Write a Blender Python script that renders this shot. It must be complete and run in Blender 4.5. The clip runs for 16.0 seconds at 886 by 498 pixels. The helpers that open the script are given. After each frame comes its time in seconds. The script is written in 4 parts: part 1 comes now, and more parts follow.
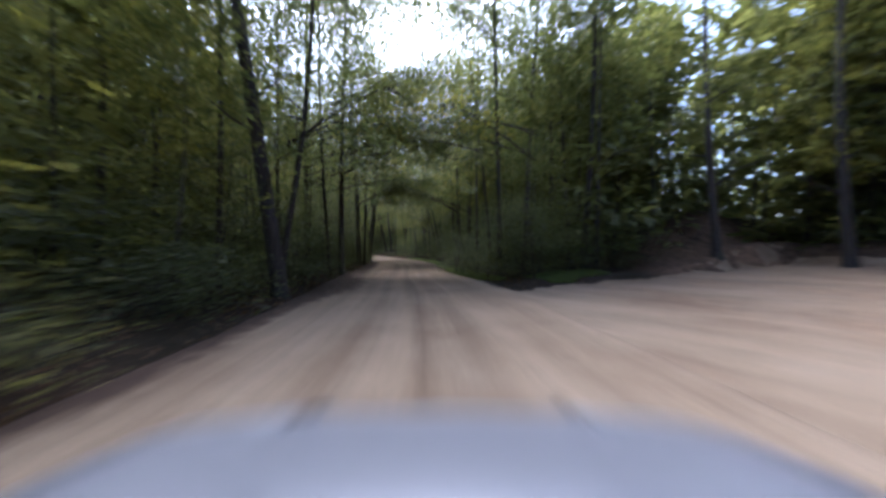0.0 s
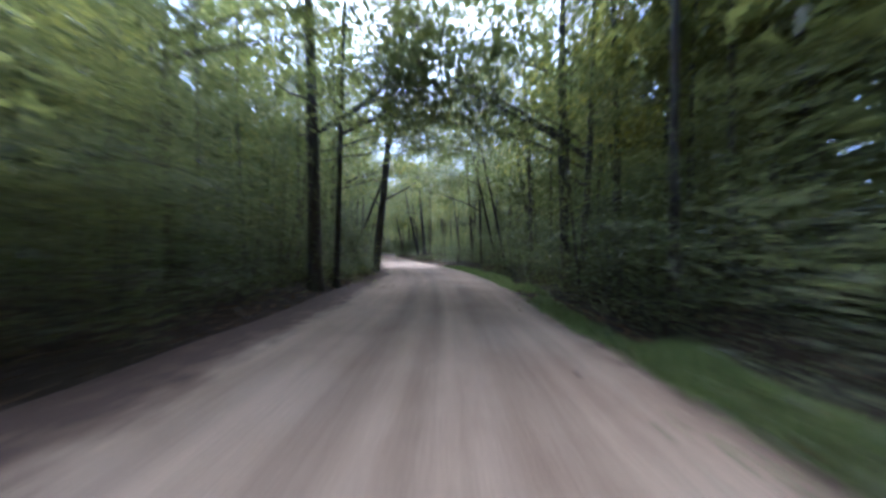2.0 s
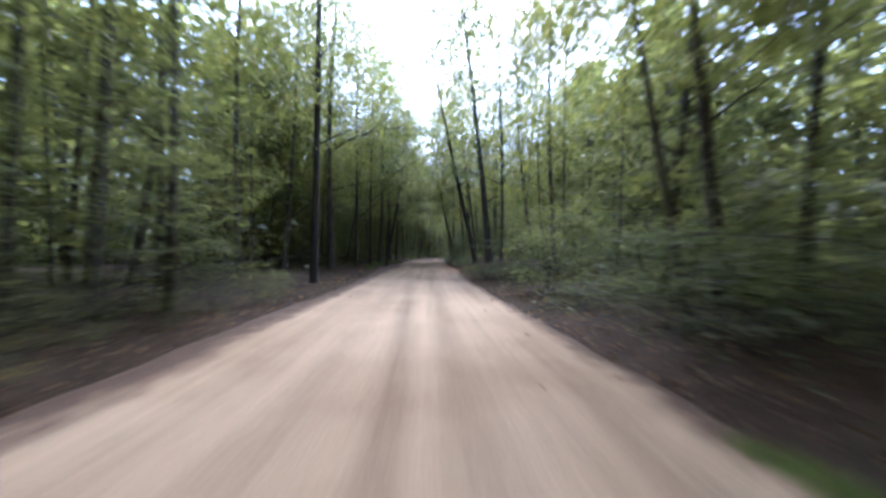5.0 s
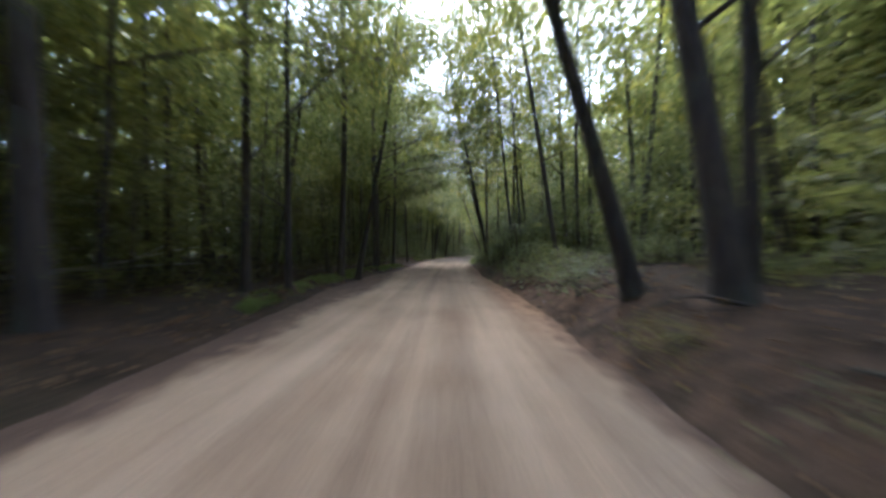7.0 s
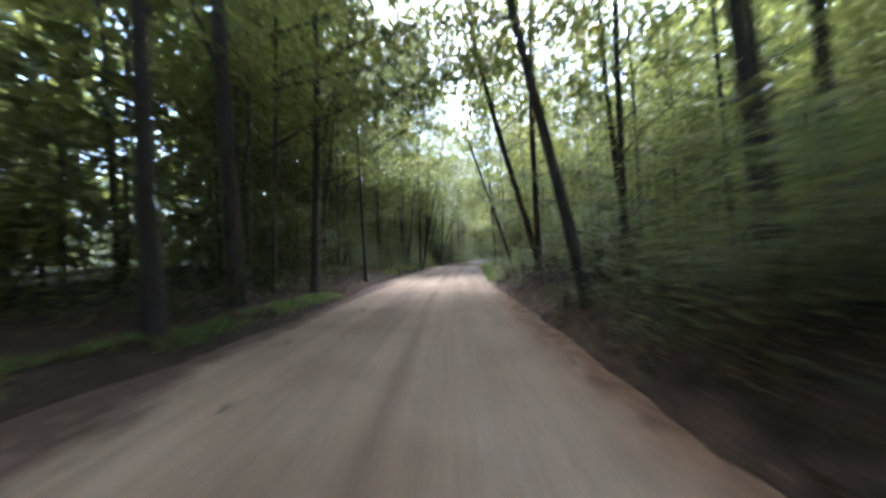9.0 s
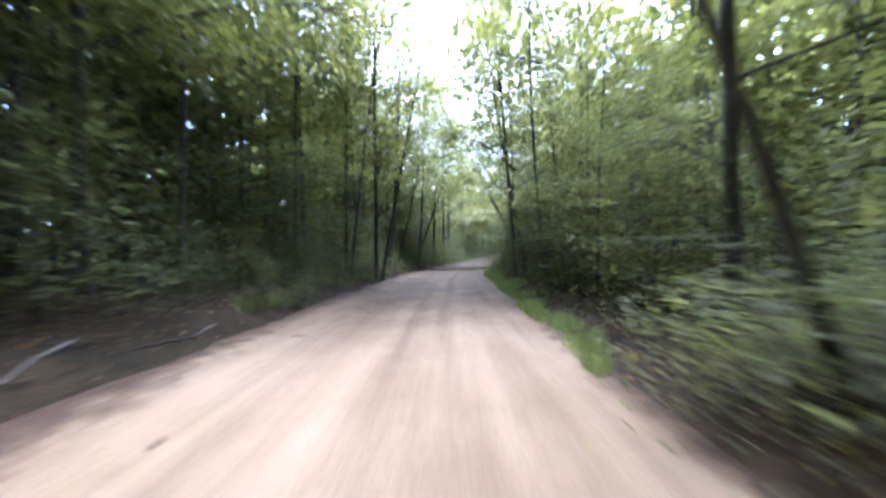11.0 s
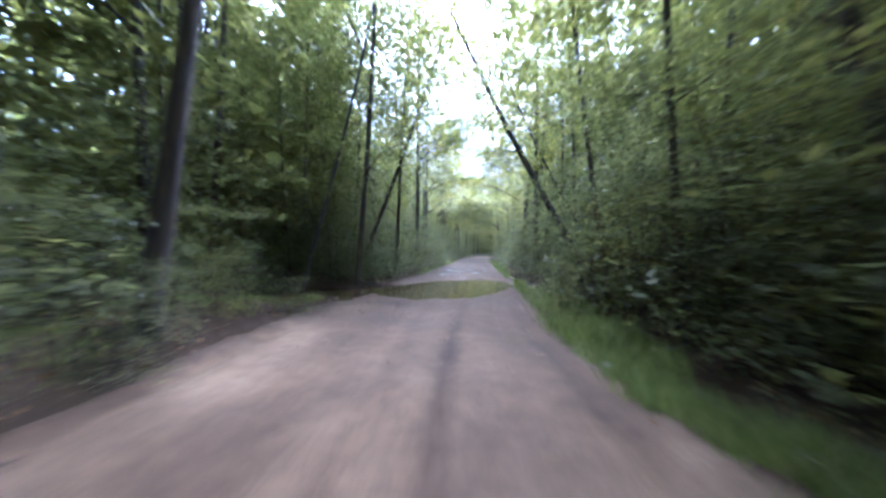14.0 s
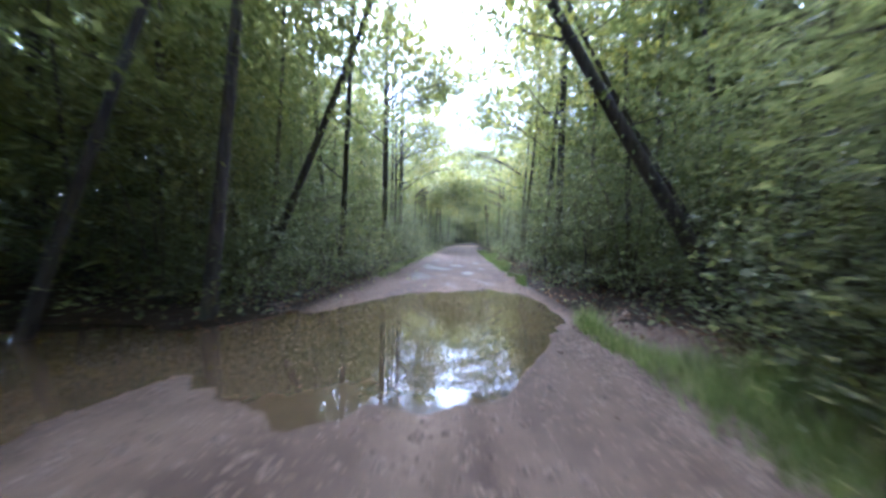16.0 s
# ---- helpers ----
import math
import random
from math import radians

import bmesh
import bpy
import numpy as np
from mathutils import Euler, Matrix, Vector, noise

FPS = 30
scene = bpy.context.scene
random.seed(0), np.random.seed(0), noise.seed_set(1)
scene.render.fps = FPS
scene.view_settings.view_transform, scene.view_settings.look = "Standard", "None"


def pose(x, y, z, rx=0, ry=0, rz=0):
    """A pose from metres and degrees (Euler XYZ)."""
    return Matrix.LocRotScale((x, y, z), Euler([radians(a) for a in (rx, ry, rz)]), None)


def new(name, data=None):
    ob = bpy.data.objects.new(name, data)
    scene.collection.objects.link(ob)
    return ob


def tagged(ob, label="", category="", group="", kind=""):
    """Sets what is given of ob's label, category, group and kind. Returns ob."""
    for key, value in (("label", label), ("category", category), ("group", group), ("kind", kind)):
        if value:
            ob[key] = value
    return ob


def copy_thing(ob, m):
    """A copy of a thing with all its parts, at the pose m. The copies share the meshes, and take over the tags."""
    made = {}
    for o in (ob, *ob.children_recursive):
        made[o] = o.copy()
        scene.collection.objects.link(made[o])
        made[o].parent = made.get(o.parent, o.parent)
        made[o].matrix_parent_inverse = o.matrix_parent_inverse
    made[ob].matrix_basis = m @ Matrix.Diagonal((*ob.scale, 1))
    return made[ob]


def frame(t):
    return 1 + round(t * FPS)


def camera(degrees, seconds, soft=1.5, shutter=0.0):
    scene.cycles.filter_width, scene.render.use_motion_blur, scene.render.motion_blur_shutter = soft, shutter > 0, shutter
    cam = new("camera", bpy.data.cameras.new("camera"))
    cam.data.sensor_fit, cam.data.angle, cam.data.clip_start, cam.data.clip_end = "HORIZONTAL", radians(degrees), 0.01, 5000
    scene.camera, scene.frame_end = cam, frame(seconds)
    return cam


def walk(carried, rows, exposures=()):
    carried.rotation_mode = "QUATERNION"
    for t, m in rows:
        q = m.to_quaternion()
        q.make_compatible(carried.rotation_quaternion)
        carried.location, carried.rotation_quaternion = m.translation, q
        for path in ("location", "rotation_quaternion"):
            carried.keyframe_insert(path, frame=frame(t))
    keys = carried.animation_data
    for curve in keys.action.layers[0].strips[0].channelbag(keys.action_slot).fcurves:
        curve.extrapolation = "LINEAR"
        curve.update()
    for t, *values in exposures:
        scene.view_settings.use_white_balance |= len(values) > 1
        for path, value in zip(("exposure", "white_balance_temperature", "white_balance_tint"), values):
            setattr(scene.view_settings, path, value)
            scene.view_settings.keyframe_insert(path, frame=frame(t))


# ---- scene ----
PATH = (
    (0, 0.00, 0.00, 1.60, 0.0, 0.0, 0.0),
    (0.5, -0.17, 5.13, 1.60, 3.9, 0.7, 0.2),
    (1, -0.67, 10.22, 1.60, 7.2, 0.7, 0.6),
    (1.5, -1.34, 15.22, 1.60, 8.1, 0.7, -0.5),
    (2, -2.00, 20.13, 1.60, 7.1, 0.3, -1.1),
    (2.5, -2.55, 24.99, 1.60, 6.0, 0.1, -0.7),
    (3, -3.11, 29.84, 1.60, 7.1, 0.1, -0.5),
    (3.5, -3.82, 34.66, 1.60, 9.7, 0.3, -0.8),
    (4, -4.77, 39.42, 1.60, 12.7, 1.0, -1.5),
    (4.75, -6.61, 46.40, 1.60, 17.0, 0.6, -1.0),
    (5.5, -8.87, 53.13, 1.60, 20.0, 0.3, -0.5),
    (6.25, -11.32, 59.64, 1.60, 21.3, 0.2, -0.2),
    (7, -13.81, 65.99, 1.60, 21.5, 0.0, 0.0),
    (7.5, -15.41, 70.15, 1.60, 20.6, 0.1, 1.1),
    (8, -16.94, 74.21, 1.60, 20.8, 0.1, 1.3),
    (8.5, -18.42, 78.08, 1.60, 21.1, 0.6, 1.1),
    (9, -19.80, 81.68, 1.60, 20.7, 0.8, 1.2),
    (9.5, -21.09, 85.15, 1.60, 20.1, 1.0, 1.4),
    (10, -22.31, 88.59, 1.60, 19.1, 0.9, 1.1),
    (10.8, -24.07, 93.86, 1.60, 17.8, 0.6, 0.6),
    (11.6, -25.59, 98.67, 1.60, 17.2, 0.3, 0.0),
    (12.5, -27.13, 103.69, 1.60, 16.9, 0.2, -0.2),
    (13, -27.90, 106.33, 1.60, 15.8, 0.1, -0.3),
    (13.5, -28.60, 108.86, 1.60, 14.7, -0.4, -0.1),
    (14, -29.20, 111.29, 1.60, 13.5, 0.2, -0.7),
    (14.5, -29.74, 113.57, 1.60, 12.7, -0.6, -0.1),
    (15, -30.19, 115.65, 1.60, 11.7, -0.3, -0.1),
    (15.5, -30.55, 117.46, 1.60, 10.7, -0.5, -0.5),
    (16, -30.84, 119.04, 1.60, 10.1, -1.9, -1.4),
)
cam = camera(108.0, 16.0, soft=2.8, shutter=0.8)
walk(cam, [(t, pose(x, y, z, 90 + pitch, roll, yaw)) for t, x, y, z, yaw, pitch, roll in PATH],
     exposures=[(0, 2.1, 4800, 14), (0.5, 2.7, 4650, 14), (1, 2.95, 4550, 14), (2, 3.05, 4320, 15), (2.5, 3.15, 4280, 15), (3, 3.35, 4420, 14), (3.5, 3.45, 4480, 14), (4.2, 3.2, 4500, 15),
                (6.5, 2.85, 4750, 11), (7, 3.05, 4800, 11), (7.5, 3.65, 4800, 12), (8, 4.0, 4750, 14), (8.5, 3.95, 4700, 14), (9.2, 3.85, 4650, 12), (10, 3.9, 4600, 12),
                (12.5, 4.5, 4300, 18), (13.5, 4.25, 4270, 19), (14.5, 4.35, 4320, 18), (16, 4.25, 4330, 19)])

# world: bright overcast late-afternoon sky, one soft sun behind the cloud
world = bpy.data.worlds.new("sky")
scene.world = world
world.use_nodes = True
wn = world.node_tree
sky = wn.nodes.new("ShaderNodeTexSky")
sky.sky_type = "NISHITA"
sky.sun_disc = False
sky.sun_elevation = radians(58)
sky.sun_rotation = radians(-12)
sky.air_density, sky.dust_density, sky.ozone_density = 1.0, 6.0, 1.0
wn.nodes["Background"].inputs[1].default_value = 0.13
wn.links.new(sky.outputs[0], wn.nodes["Background"].inputs[0])
sun = new("sun", bpy.data.lights.new("sun", "SUN"))
sun.data.energy, sun.data.angle, sun.data.color = 1.3, radians(40), (1.0, 0.95, 0.88)
sun.matrix_basis = pose(0, 0, 30, -32, 0, 12)


# ---------------------------------------------------------------- materials
def material(name, build, rough=0.9, bump=0.0):
    m = bpy.data.materials.new(name)
    m.use_nodes = True
    nt = m.node_tree
    bsdf = nt.nodes["Principled BSDF"]
    bsdf.inputs["Roughness"].default_value = rough
    build(nt, bsdf)
    return m


def node(nt, kind, **inputs):
    n = nt.nodes.new(kind)
    for k, v in inputs.items():
        key = k.replace("_", " ")
        n.inputs[key].default_value = v
    return n


def ramp(nt, source, stops):
    r = nt.nodes.new("ShaderNodeValToRGB")
    while len(r.color_ramp.elements) < len(stops):
        r.color_ramp.elements.new(0.5)
    for e, (p, c) in zip(r.color_ramp.elements, stops):
        e.position, e.color = p, (*c, 1)
    nt.links.new(source, r.inputs[0])
    return r.outputs[0]


def mixed(nt, fac, a, b, mode="MIX"):
    m = nt.nodes.new("ShaderNodeMix")
    m.data_type, m.blend_type = "RGBA", mode
    for sock, v in ((m.inputs[0], fac), (m.inputs[6], a), (m.inputs[7], b)):
        if isinstance(v, bpy.types.NodeSocket):
            nt.links.new(v, sock)
        else:
            sock.default_value = v if isinstance(v, (int, float)) else (*v, 1)
    return m.outputs[2]


def scaled_coords(nt, kind, scale):
    tc = nt.nodes.new("ShaderNodeTexCoord")
    mp = nt.nodes.new("ShaderNodeMapping")
    mp.inputs["Scale"].default_value = scale
    nt.links.new(tc.outputs[kind], mp.inputs[0])
    return mp.outputs[0]


def noise_tex(nt, coords, scale, detail=4.0, rough=0.55):
    n = node(nt, "ShaderNodeTexNoise", Scale=scale, Detail=detail, Roughness=rough)
    nt.links.new(coords, n.inputs["Vector"])
    return n.outputs["Fac"]


def bumped(nt, bsdf, height, strength, distance):
    b = node(nt, "ShaderNodeBump", Strength=strength, Distance=distance)
    nt.links.new(height, b.inputs["Height"])
    nt.links.new(b.outputs[0], bsdf.inputs["Normal"])


def road_look(nt, bsdf):
    # sandy clay: streaks along the driving direction, patches, fine grit; wetter mud near the ford
    streak = noise_tex(nt, scaled_coords(nt, "UV", (1.1, 0.05, 1)), 1.0, 4.0, 0.55)
    patch = noise_tex(nt, scaled_coords(nt, "Object", (1, 1, 1)), 0.35, 6.0, 0.6)
    grit = noise_tex(nt, scaled_coords(nt, "Object", (1, 1, 1)), 38.0, 3.0, 0.7)
    c = ramp(nt, streak, [(0.30, (0.152, 0.107, 0.067)), (0.5, (0.250, 0.176, 0.109)), (0.70, (0.330, 0.246, 0.162))])
    p = ramp(nt, patch, [(0.34, (0.168, 0.108, 0.062)), (0.5, (0.252, 0.178, 0.108)), (0.68, (0.318, 0.238, 0.158))])
    c = mixed(nt, 0.45, c, p)
    g = ramp(nt, grit, [(0.3, (0.7, 0.7, 0.7)), (0.7, (1.15, 1.15, 1.15))])
    c = mixed(nt, 1.0, c, g, "MULTIPLY")
    treads = ramp(nt, noise_tex(nt, scaled_coords(nt, "UV", (3.1, 0.11, 1)), 1.0, 4.0, 0.62), [(0.36, (0.75, 0.73, 0.71)), (0.52, (1.0, 1.0, 1.0)), (0.68, (1.12, 1.11, 1.10))])
    c = mixed(nt, 0.35, c, mixed(nt, 1.0, c, treads, "MULTIPLY"))
    sand = nt.nodes.new("ShaderNodeAttribute")
    sand.attribute_name = "sand"
    rag = noise_tex(nt, scaled_coords(nt, "Object", (1, 1, 1)), 2.4, 5.0, 0.65)
    soil = ramp(nt, grit, [(0.3, (0.036, 0.023, 0.015)), (0.7, (0.10, 0.064, 0.042))])
    keep = nt.nodes.new("ShaderNodeMath")
    keep.operation = "ADD"
    nt.links.new(sand.outputs["Fac"], keep.inputs[0])
    nt.links.new(rag, keep.inputs[1])
    c = mixed(nt, ramp(nt, keep.outputs[0], [(0.62, (0, 0, 0)), (1.12, (1, 1, 1))]), soil, c)
    clay = nt.nodes.new("ShaderNodeAttribute")
    clay.attribute_name = "clay"
    c = mixed(nt, clay.outputs["Fac"], c, ramp(nt, rag, [(0.35, (0.115, 0.065, 0.034)), (0.65, (0.26, 0.152, 0.080))]))
    wet = nt.nodes.new("ShaderNodeAttribute")
    wet.attribute_name = "wet"
    clods = ramp(nt, noise_tex(nt, scaled_coords(nt, "Object", (1, 1, 1)), 3.2, 6.0, 0.7), [(0.36, (0.62, 0.57, 0.54)), (0.66, (1.2, 1.16, 1.13))])
    c = mixed(nt, wet.outputs["Fac"], c, mixed(nt, 1.0, c, clods, "MULTIPLY"))
    c = mixed(nt, wet.outputs["Fac"], c, mixed(nt, 0.80, c, (0.052, 0.033, 0.019)))
    worn = nt.nodes.new("ShaderNodeAttribute")
    worn.attribute_name = "rut"
    c = mixed(nt, worn.outputs["Fac"], c, mixed(nt, 1.0, c, (0.5, 0.46, 0.44), "MULTIPLY"))
    nt.links.new(c, bsdf.inputs["Base Color"])
    r = nt.nodes.new("ShaderNodeMapRange")
    nt.links.new(wet.outputs["Fac"], r.inputs[0])
    r.inputs["To Min"].default_value, r.inputs["To Max"].default_value = 0.95, 0.75
    bsdf.inputs["Specular IOR Level"].default_value = 0.15
    film = nt.nodes.new("ShaderNodeAttribute")
    film.attribute_name = "film"
    nt.links.new(mixed(nt, film.outputs["Fac"], r.outputs[0], (0.38, 0.38, 0.38)), bsdf.inputs["Roughness"])
    bumped(nt, bsdf, mixed(nt, 0.4, mixed(nt, 0.5, streak, grit), clods), 0.55, 0.03)


def floor_look(nt, bsdf):
    co = scaled_coords(nt, "Object", (1, 1, 1))
    big, mid, fine = noise_tex(nt, co, 0.25, 5), noise_tex(nt, co, 2.3, 6, 0.65), noise_tex(nt, co, 22.0, 4, 0.7)
    a = ramp(nt, mid, [(0.33, (0.016, 0.011, 0.008)), (0.5, (0.036, 0.024, 0.015)), (0.68, (0.078, 0.051, 0.031))])
    b = ramp(nt, big, [(0.38, (0.028, 0.028, 0.015)), (0.6, (0.066, 0.045, 0.029))])
    c = mixed(nt, 0.4, a, b)
    g = ramp(nt, fine, [(0.3, (0.5, 0.5, 0.5)), (0.7, (1.3, 1.25, 1.2))])
    clay = nt.nodes.new("ShaderNodeAttribute")
    clay.attribute_name = "clay"
    bare = nt.nodes.new("ShaderNodeMath")
    bare.operation = "MULTIPLY"
    nt.links.new(clay.outputs["Fac"], bare.inputs[0])
    nt.links.new(ramp(nt, mid, [(0.36, (0.15, 0.15, 0.15)), (0.56, (1, 1, 1))]), bare.inputs[1])
    c = mixed(nt, bare.outputs[0], c, ramp(nt, big, [(0.36, (0.105, 0.064, 0.040)), (0.62, (0.200, 0.124, 0.074))]))
    nt.links.new(mixed(nt, 1.0, c, g, "MULTIPLY"), bsdf.inputs["Base Color"])
    bsdf.inputs["Specular IOR Level"].default_value = 0.1
    bumped(nt, bsdf, fine, 0.8, 0.05)


def bark_look(light, dark):
    def build(nt, bsdf):
        co = scaled_coords(nt, "Object", (14, 14, 1.6))
        ridges = noise_tex(nt, co, 1.0, 5, 0.65)
        moss = noise_tex(nt, scaled_coords(nt, "Object", (1, 1, 0.6)), 1.1, 4)
        info = nt.nodes.new("ShaderNodeObjectInfo")
        c = ramp(nt, ridges, [(0.35, dark), (0.62, light)])
        c = mixed(nt, ramp(nt, moss, [(0.52, (0, 0, 0)), (0.7, (0.5, 0.5, 0.5))]), c, (0.075, 0.085, 0.05))
        v = ramp(nt, info.outputs["Random"], [(0.0, (0.7, 0.68, 0.66)), (1.0, (1.25, 1.22, 1.2))])
        nt.links.new(mixed(nt, 1.0, c, v, "MULTIPLY"), bsdf.inputs["Base Color"])
        bumped(nt, bsdf, ridges, 0.9, 0.04)
    return build


def leaf_look(stops, yellow):
    def build(nt, bsdf):
        geo = nt.nodes.new("ShaderNodeNewGeometry")
        info = nt.nodes.new("ShaderNodeObjectInfo")
        c = ramp(nt, geo.outputs["Random Per Island"], stops)
        tint = ramp(nt, info.outputs["Random"], [(0.0, (0.84, 0.87, 0.86)), (0.45, (1, 1, 1)), (0.8, (1.1, 1.06, 0.9)), (1.0, yellow)])
        c = mixed(nt, 1.0, c, tint, "MULTIPLY")
        bsdf.inputs["Specular IOR Level"].default_value = 0.25
        nt.links.new(c, bsdf.inputs["Base Color"])
        tr = nt.nodes.new("ShaderNodeBsdfTranslucent")
        nt.links.new(mixed(nt, 1.0, c, (1.3, 1.35, 0.85), "MULTIPLY"), tr.inputs[0])
        mx = nt.nodes.new("ShaderNodeMixShader")
        mx.inputs[0].default_value = 0.56
        nt.links.new(bsdf.outputs[0], mx.inputs[1])
        nt.links.new(tr.outputs[0], mx.inputs[2])
        nt.links.new(mx.outputs[0], nt.nodes["Material Output"].inputs[0])
    return build


def speckled(a, b, scale, bump=0.3):
    def build(nt, bsdf):
        f = noise_tex(nt, scaled_coords(nt, "Object", (1, 1, 1)), scale, 5, 0.65)
        nt.links.new(ramp(nt, f, [(0.35, a), (0.65, b)]), bsdf.inputs["Base Color"])
        bumped(nt, bsdf, f, bump, 0.02)
    return build


def plain(r, g, b, metal=0.0):
    def build(nt, bsdf):
        bsdf.inputs["Base Color"].default_value = (r, g, b, 1)
        bsdf.inputs["Metallic"].default_value = metal
    return build


M_ROAD = material("sandy clay road", road_look)
M_FLOOR = material("leaf litter floor", floor_look)
M_BARK = material("grey brown bark", bark_look((0.064, 0.049, 0.036), (0.017, 0.013, 0.011)))
M_PALE = material("pale bark", bark_look((0.62, 0.58, 0.53), (0.34, 0.31, 0.28)))
M_LEAF = material("broad leaves", leaf_look([(0.0, (0.090, 0.095, 0.035)), (0.55, (0.147, 0.149, 0.052)), (1.0, (0.220, 0.211, 0.084))], (1.6, 1.4, 0.7)), 0.5)
M_SHRUB = material("shrub leaves", leaf_look([(0.0, (0.068, 0.073, 0.034)), (0.6, (0.122, 0.126, 0.056)), (1.0, (0.200, 0.198, 0.100))], (1.35, 1.2, 0.75)), 0.5)
M_GRASS = material("verge grass", leaf_look([(0.0, (0.10, 0.118, 0.044)), (0.6, (0.165, 0.20, 0.066)), (1.0, (0.29, 0.29, 0.14))], (1.1, 1.05, 0.9)), 0.5)
M_LITTER = material("dead leaves", leaf_look([(0.0, (0.055, 0.029, 0.016)), (0.6, (0.13, 0.066, 0.034)), (1.0, (0.24, 0.14, 0.08))], (1.1, 1.0, 0.9)), 0.7)
M_WATER = material("muddy water", speckled((0.056, 0.037, 0.018), (0.080, 0.053, 0.026), 0.9, 0.02), 0.03)
M_PAINT = material("silver grey car paint", plain(0.135, 0.13, 0.138, 0.1), 0.4)
M_GLASS = material("lamp and screen glass", plain(0.03, 0.035, 0.04), 0.04)
M_RUBBER = material("black rubber", plain(0.02, 0.02, 0.02), 0.8)
M_RIM = material("alloy rim", plain(0.5, 0.5, 0.52, 0.9), 0.35)
M_STICK = material("weathered sticks", speckled((0.10, 0.085, 0.07), (0.24, 0.21, 0.18), 20), 0.8)
M_STONE = material("pebble stone", speckled((0.046, 0.031, 0.020), (0.185, 0.130, 0.086), 30), 0.8)
M_STONE.node_tree.nodes["Principled BSDF"].inputs["Specular IOR Level"].default_value = 0.15


# ---------------------------------------------------------------- helpers
def part(name, bm, mat, parent=None, label=""):
    me = bpy.data.meshes.new(name)
    bm.to_mesh(me)
    bm.free()
    for p in me.polygons:
        p.use_smooth = True
    return hung(name, me, mat, parent, label)


def hung(name, me, mat, parent=None, label=""):
    if not me.materials:
        me.materials.append(mat)
    ob = new(name, me)
    ob.parent = parent
    return tagged(ob, label)


def smooth(x, a, b):
    u = min(1.0, max(0.0, (x - a) / (b - a)))
    return u * u * (3 - 2 * u)


def wave(x, y, f=1.0, seed=0.0):
    return noise.noise((x * f + seed, y * f - seed, seed * 0.7))


# ---------------------------------------------------------------- plan: the road's centre line
CENTRE = (
    (3.00, -36.00),
    (1.00, -24.00),
    (0.00, -12.00),
    (0.00, 0.00),
    (-0.69, 10.22),
    (-2.05, 20.12),
    (-3.19, 29.83),
    (-4.86, 39.40),
    (-7.64, 48.57),
    (-11.00, 57.30),
    (-14.31, 65.79),
    (-17.44, 74.02),
    (-20.29, 81.50),
    (-22.81, 88.42),
    (-24.95, 94.94),
    (-26.77, 100.80),
    (-28.38, 106.20),
    (-29.67, 111.18),
    (-30.64, 115.55),
    (-31.28, 118.96),
    (-32.49, 128.91),
    (-33.69, 138.84),
    (-34.80, 148.78),
    (-36.48, 163.69),
    (-37.97, 183.65),
    (-36.80, 208.85),
    (-31.24, 234.04),
    (-19.85, 258.61),
)


def centre_line(step=0.5):
    pts, out = [Vector(p) for p in CENTRE], []
    for a, b, c, d in zip(pts, pts[1:], pts[2:], pts[3:]):
        n = max(2, int((c - b).length / 0.25))
        for i in range(n):
            u = i / n
            out.append(0.5 * (2 * b + (c - a) * u + (2 * a - 5 * b + 4 * c - d) * u * u + (3 * b - a - 3 * c + d) * u ** 3))
    even, gone = [out[0]], 0.0
    for p, q in zip(out, out[1:]):
        gone += (q - p).length
        if gone >= step:
            even.append(q)
            gone -= step
    return even


LINE = centre_line()
ZERO = min(range(len(LINE)), key=lambda i: LINE[i].length)
NP_LINE = np.array([(p.x, p.y) for p in LINE])


def at(s, l=0.0):
    """The place s metres along the road from the start and l metres right of its centre."""
    i = ZERO + s / 0.5
    k = int(min(max(math.floor(i), 0), len(LINE) - 2))
    d = (LINE[k + 1] - LINE[k])
    p = LINE[k] + d * (i - k)
    d.normalize()
    return Vector((p.x + d.y * l, p.y - d.x * l))


def along(x, y):
    """Metres along the road and right of its centre."""
    d2 = (NP_LINE[:, 0] - x) ** 2 + (NP_LINE[:, 1] - y) ** 2
    k = int(d2.argmin())
    k = min(max(k, 1), len(LINE) - 2)
    d = (LINE[k + 1] - LINE[k - 1]).normalized()
    v = Vector((x - LINE[k].x, y - LINE[k].y))
    return (k - ZERO) * 0.5 + v.dot(d), v.x * d.y - v.y * d.x


LENGTH = (len(LINE) - 1 - ZERO) * 0.5
BACK = ZERO * 0.5
FORD = 130.3          # where the pool crosses the road


LEFT_EDGE = ((0, 3.6), (9, 3.7), (14, 3.9), (44, 3.8), (54, 3.3), (66, 3.0), (74, 3.4), (80, 4.0), (86, 3.8), (92, 3.2), (101, 3.4), (107, 3.4), (112, 3.2), (118, 3.0), (122, 3.2), (126, 3.0), (129, 2.8), (138, 2.6), (150, 2.5))
LEFT_SAND = ((0, 3.5), (9, 3.2), (14, 2.2), (25, 2.5), (35, 2.7), (45, 2.7), (60, 2.7), (72, 2.6), (79, 2.1), (85, 2.4), (95, 2.9), (106, 2.2), (114, 2.0), (120, 2.4), (125, 2.7), (130, 2.6), (150, 2.4))
RIGHT_EDGE = ((0, 3.2), (10, 3.2), (16, 3.3), (22, 2.6), (44, 2.85), (54, 2.8), (66, 2.45), (78, 2.75), (84, 2.5), (100, 2.35), (108, 2.55), (120, 2.75), (128, 2.9), (136, 2.6), (150, 2.4))


def from_table(table, s):
    return float(np.interp(s, [a for a, b in table], [b for a, b in table]))


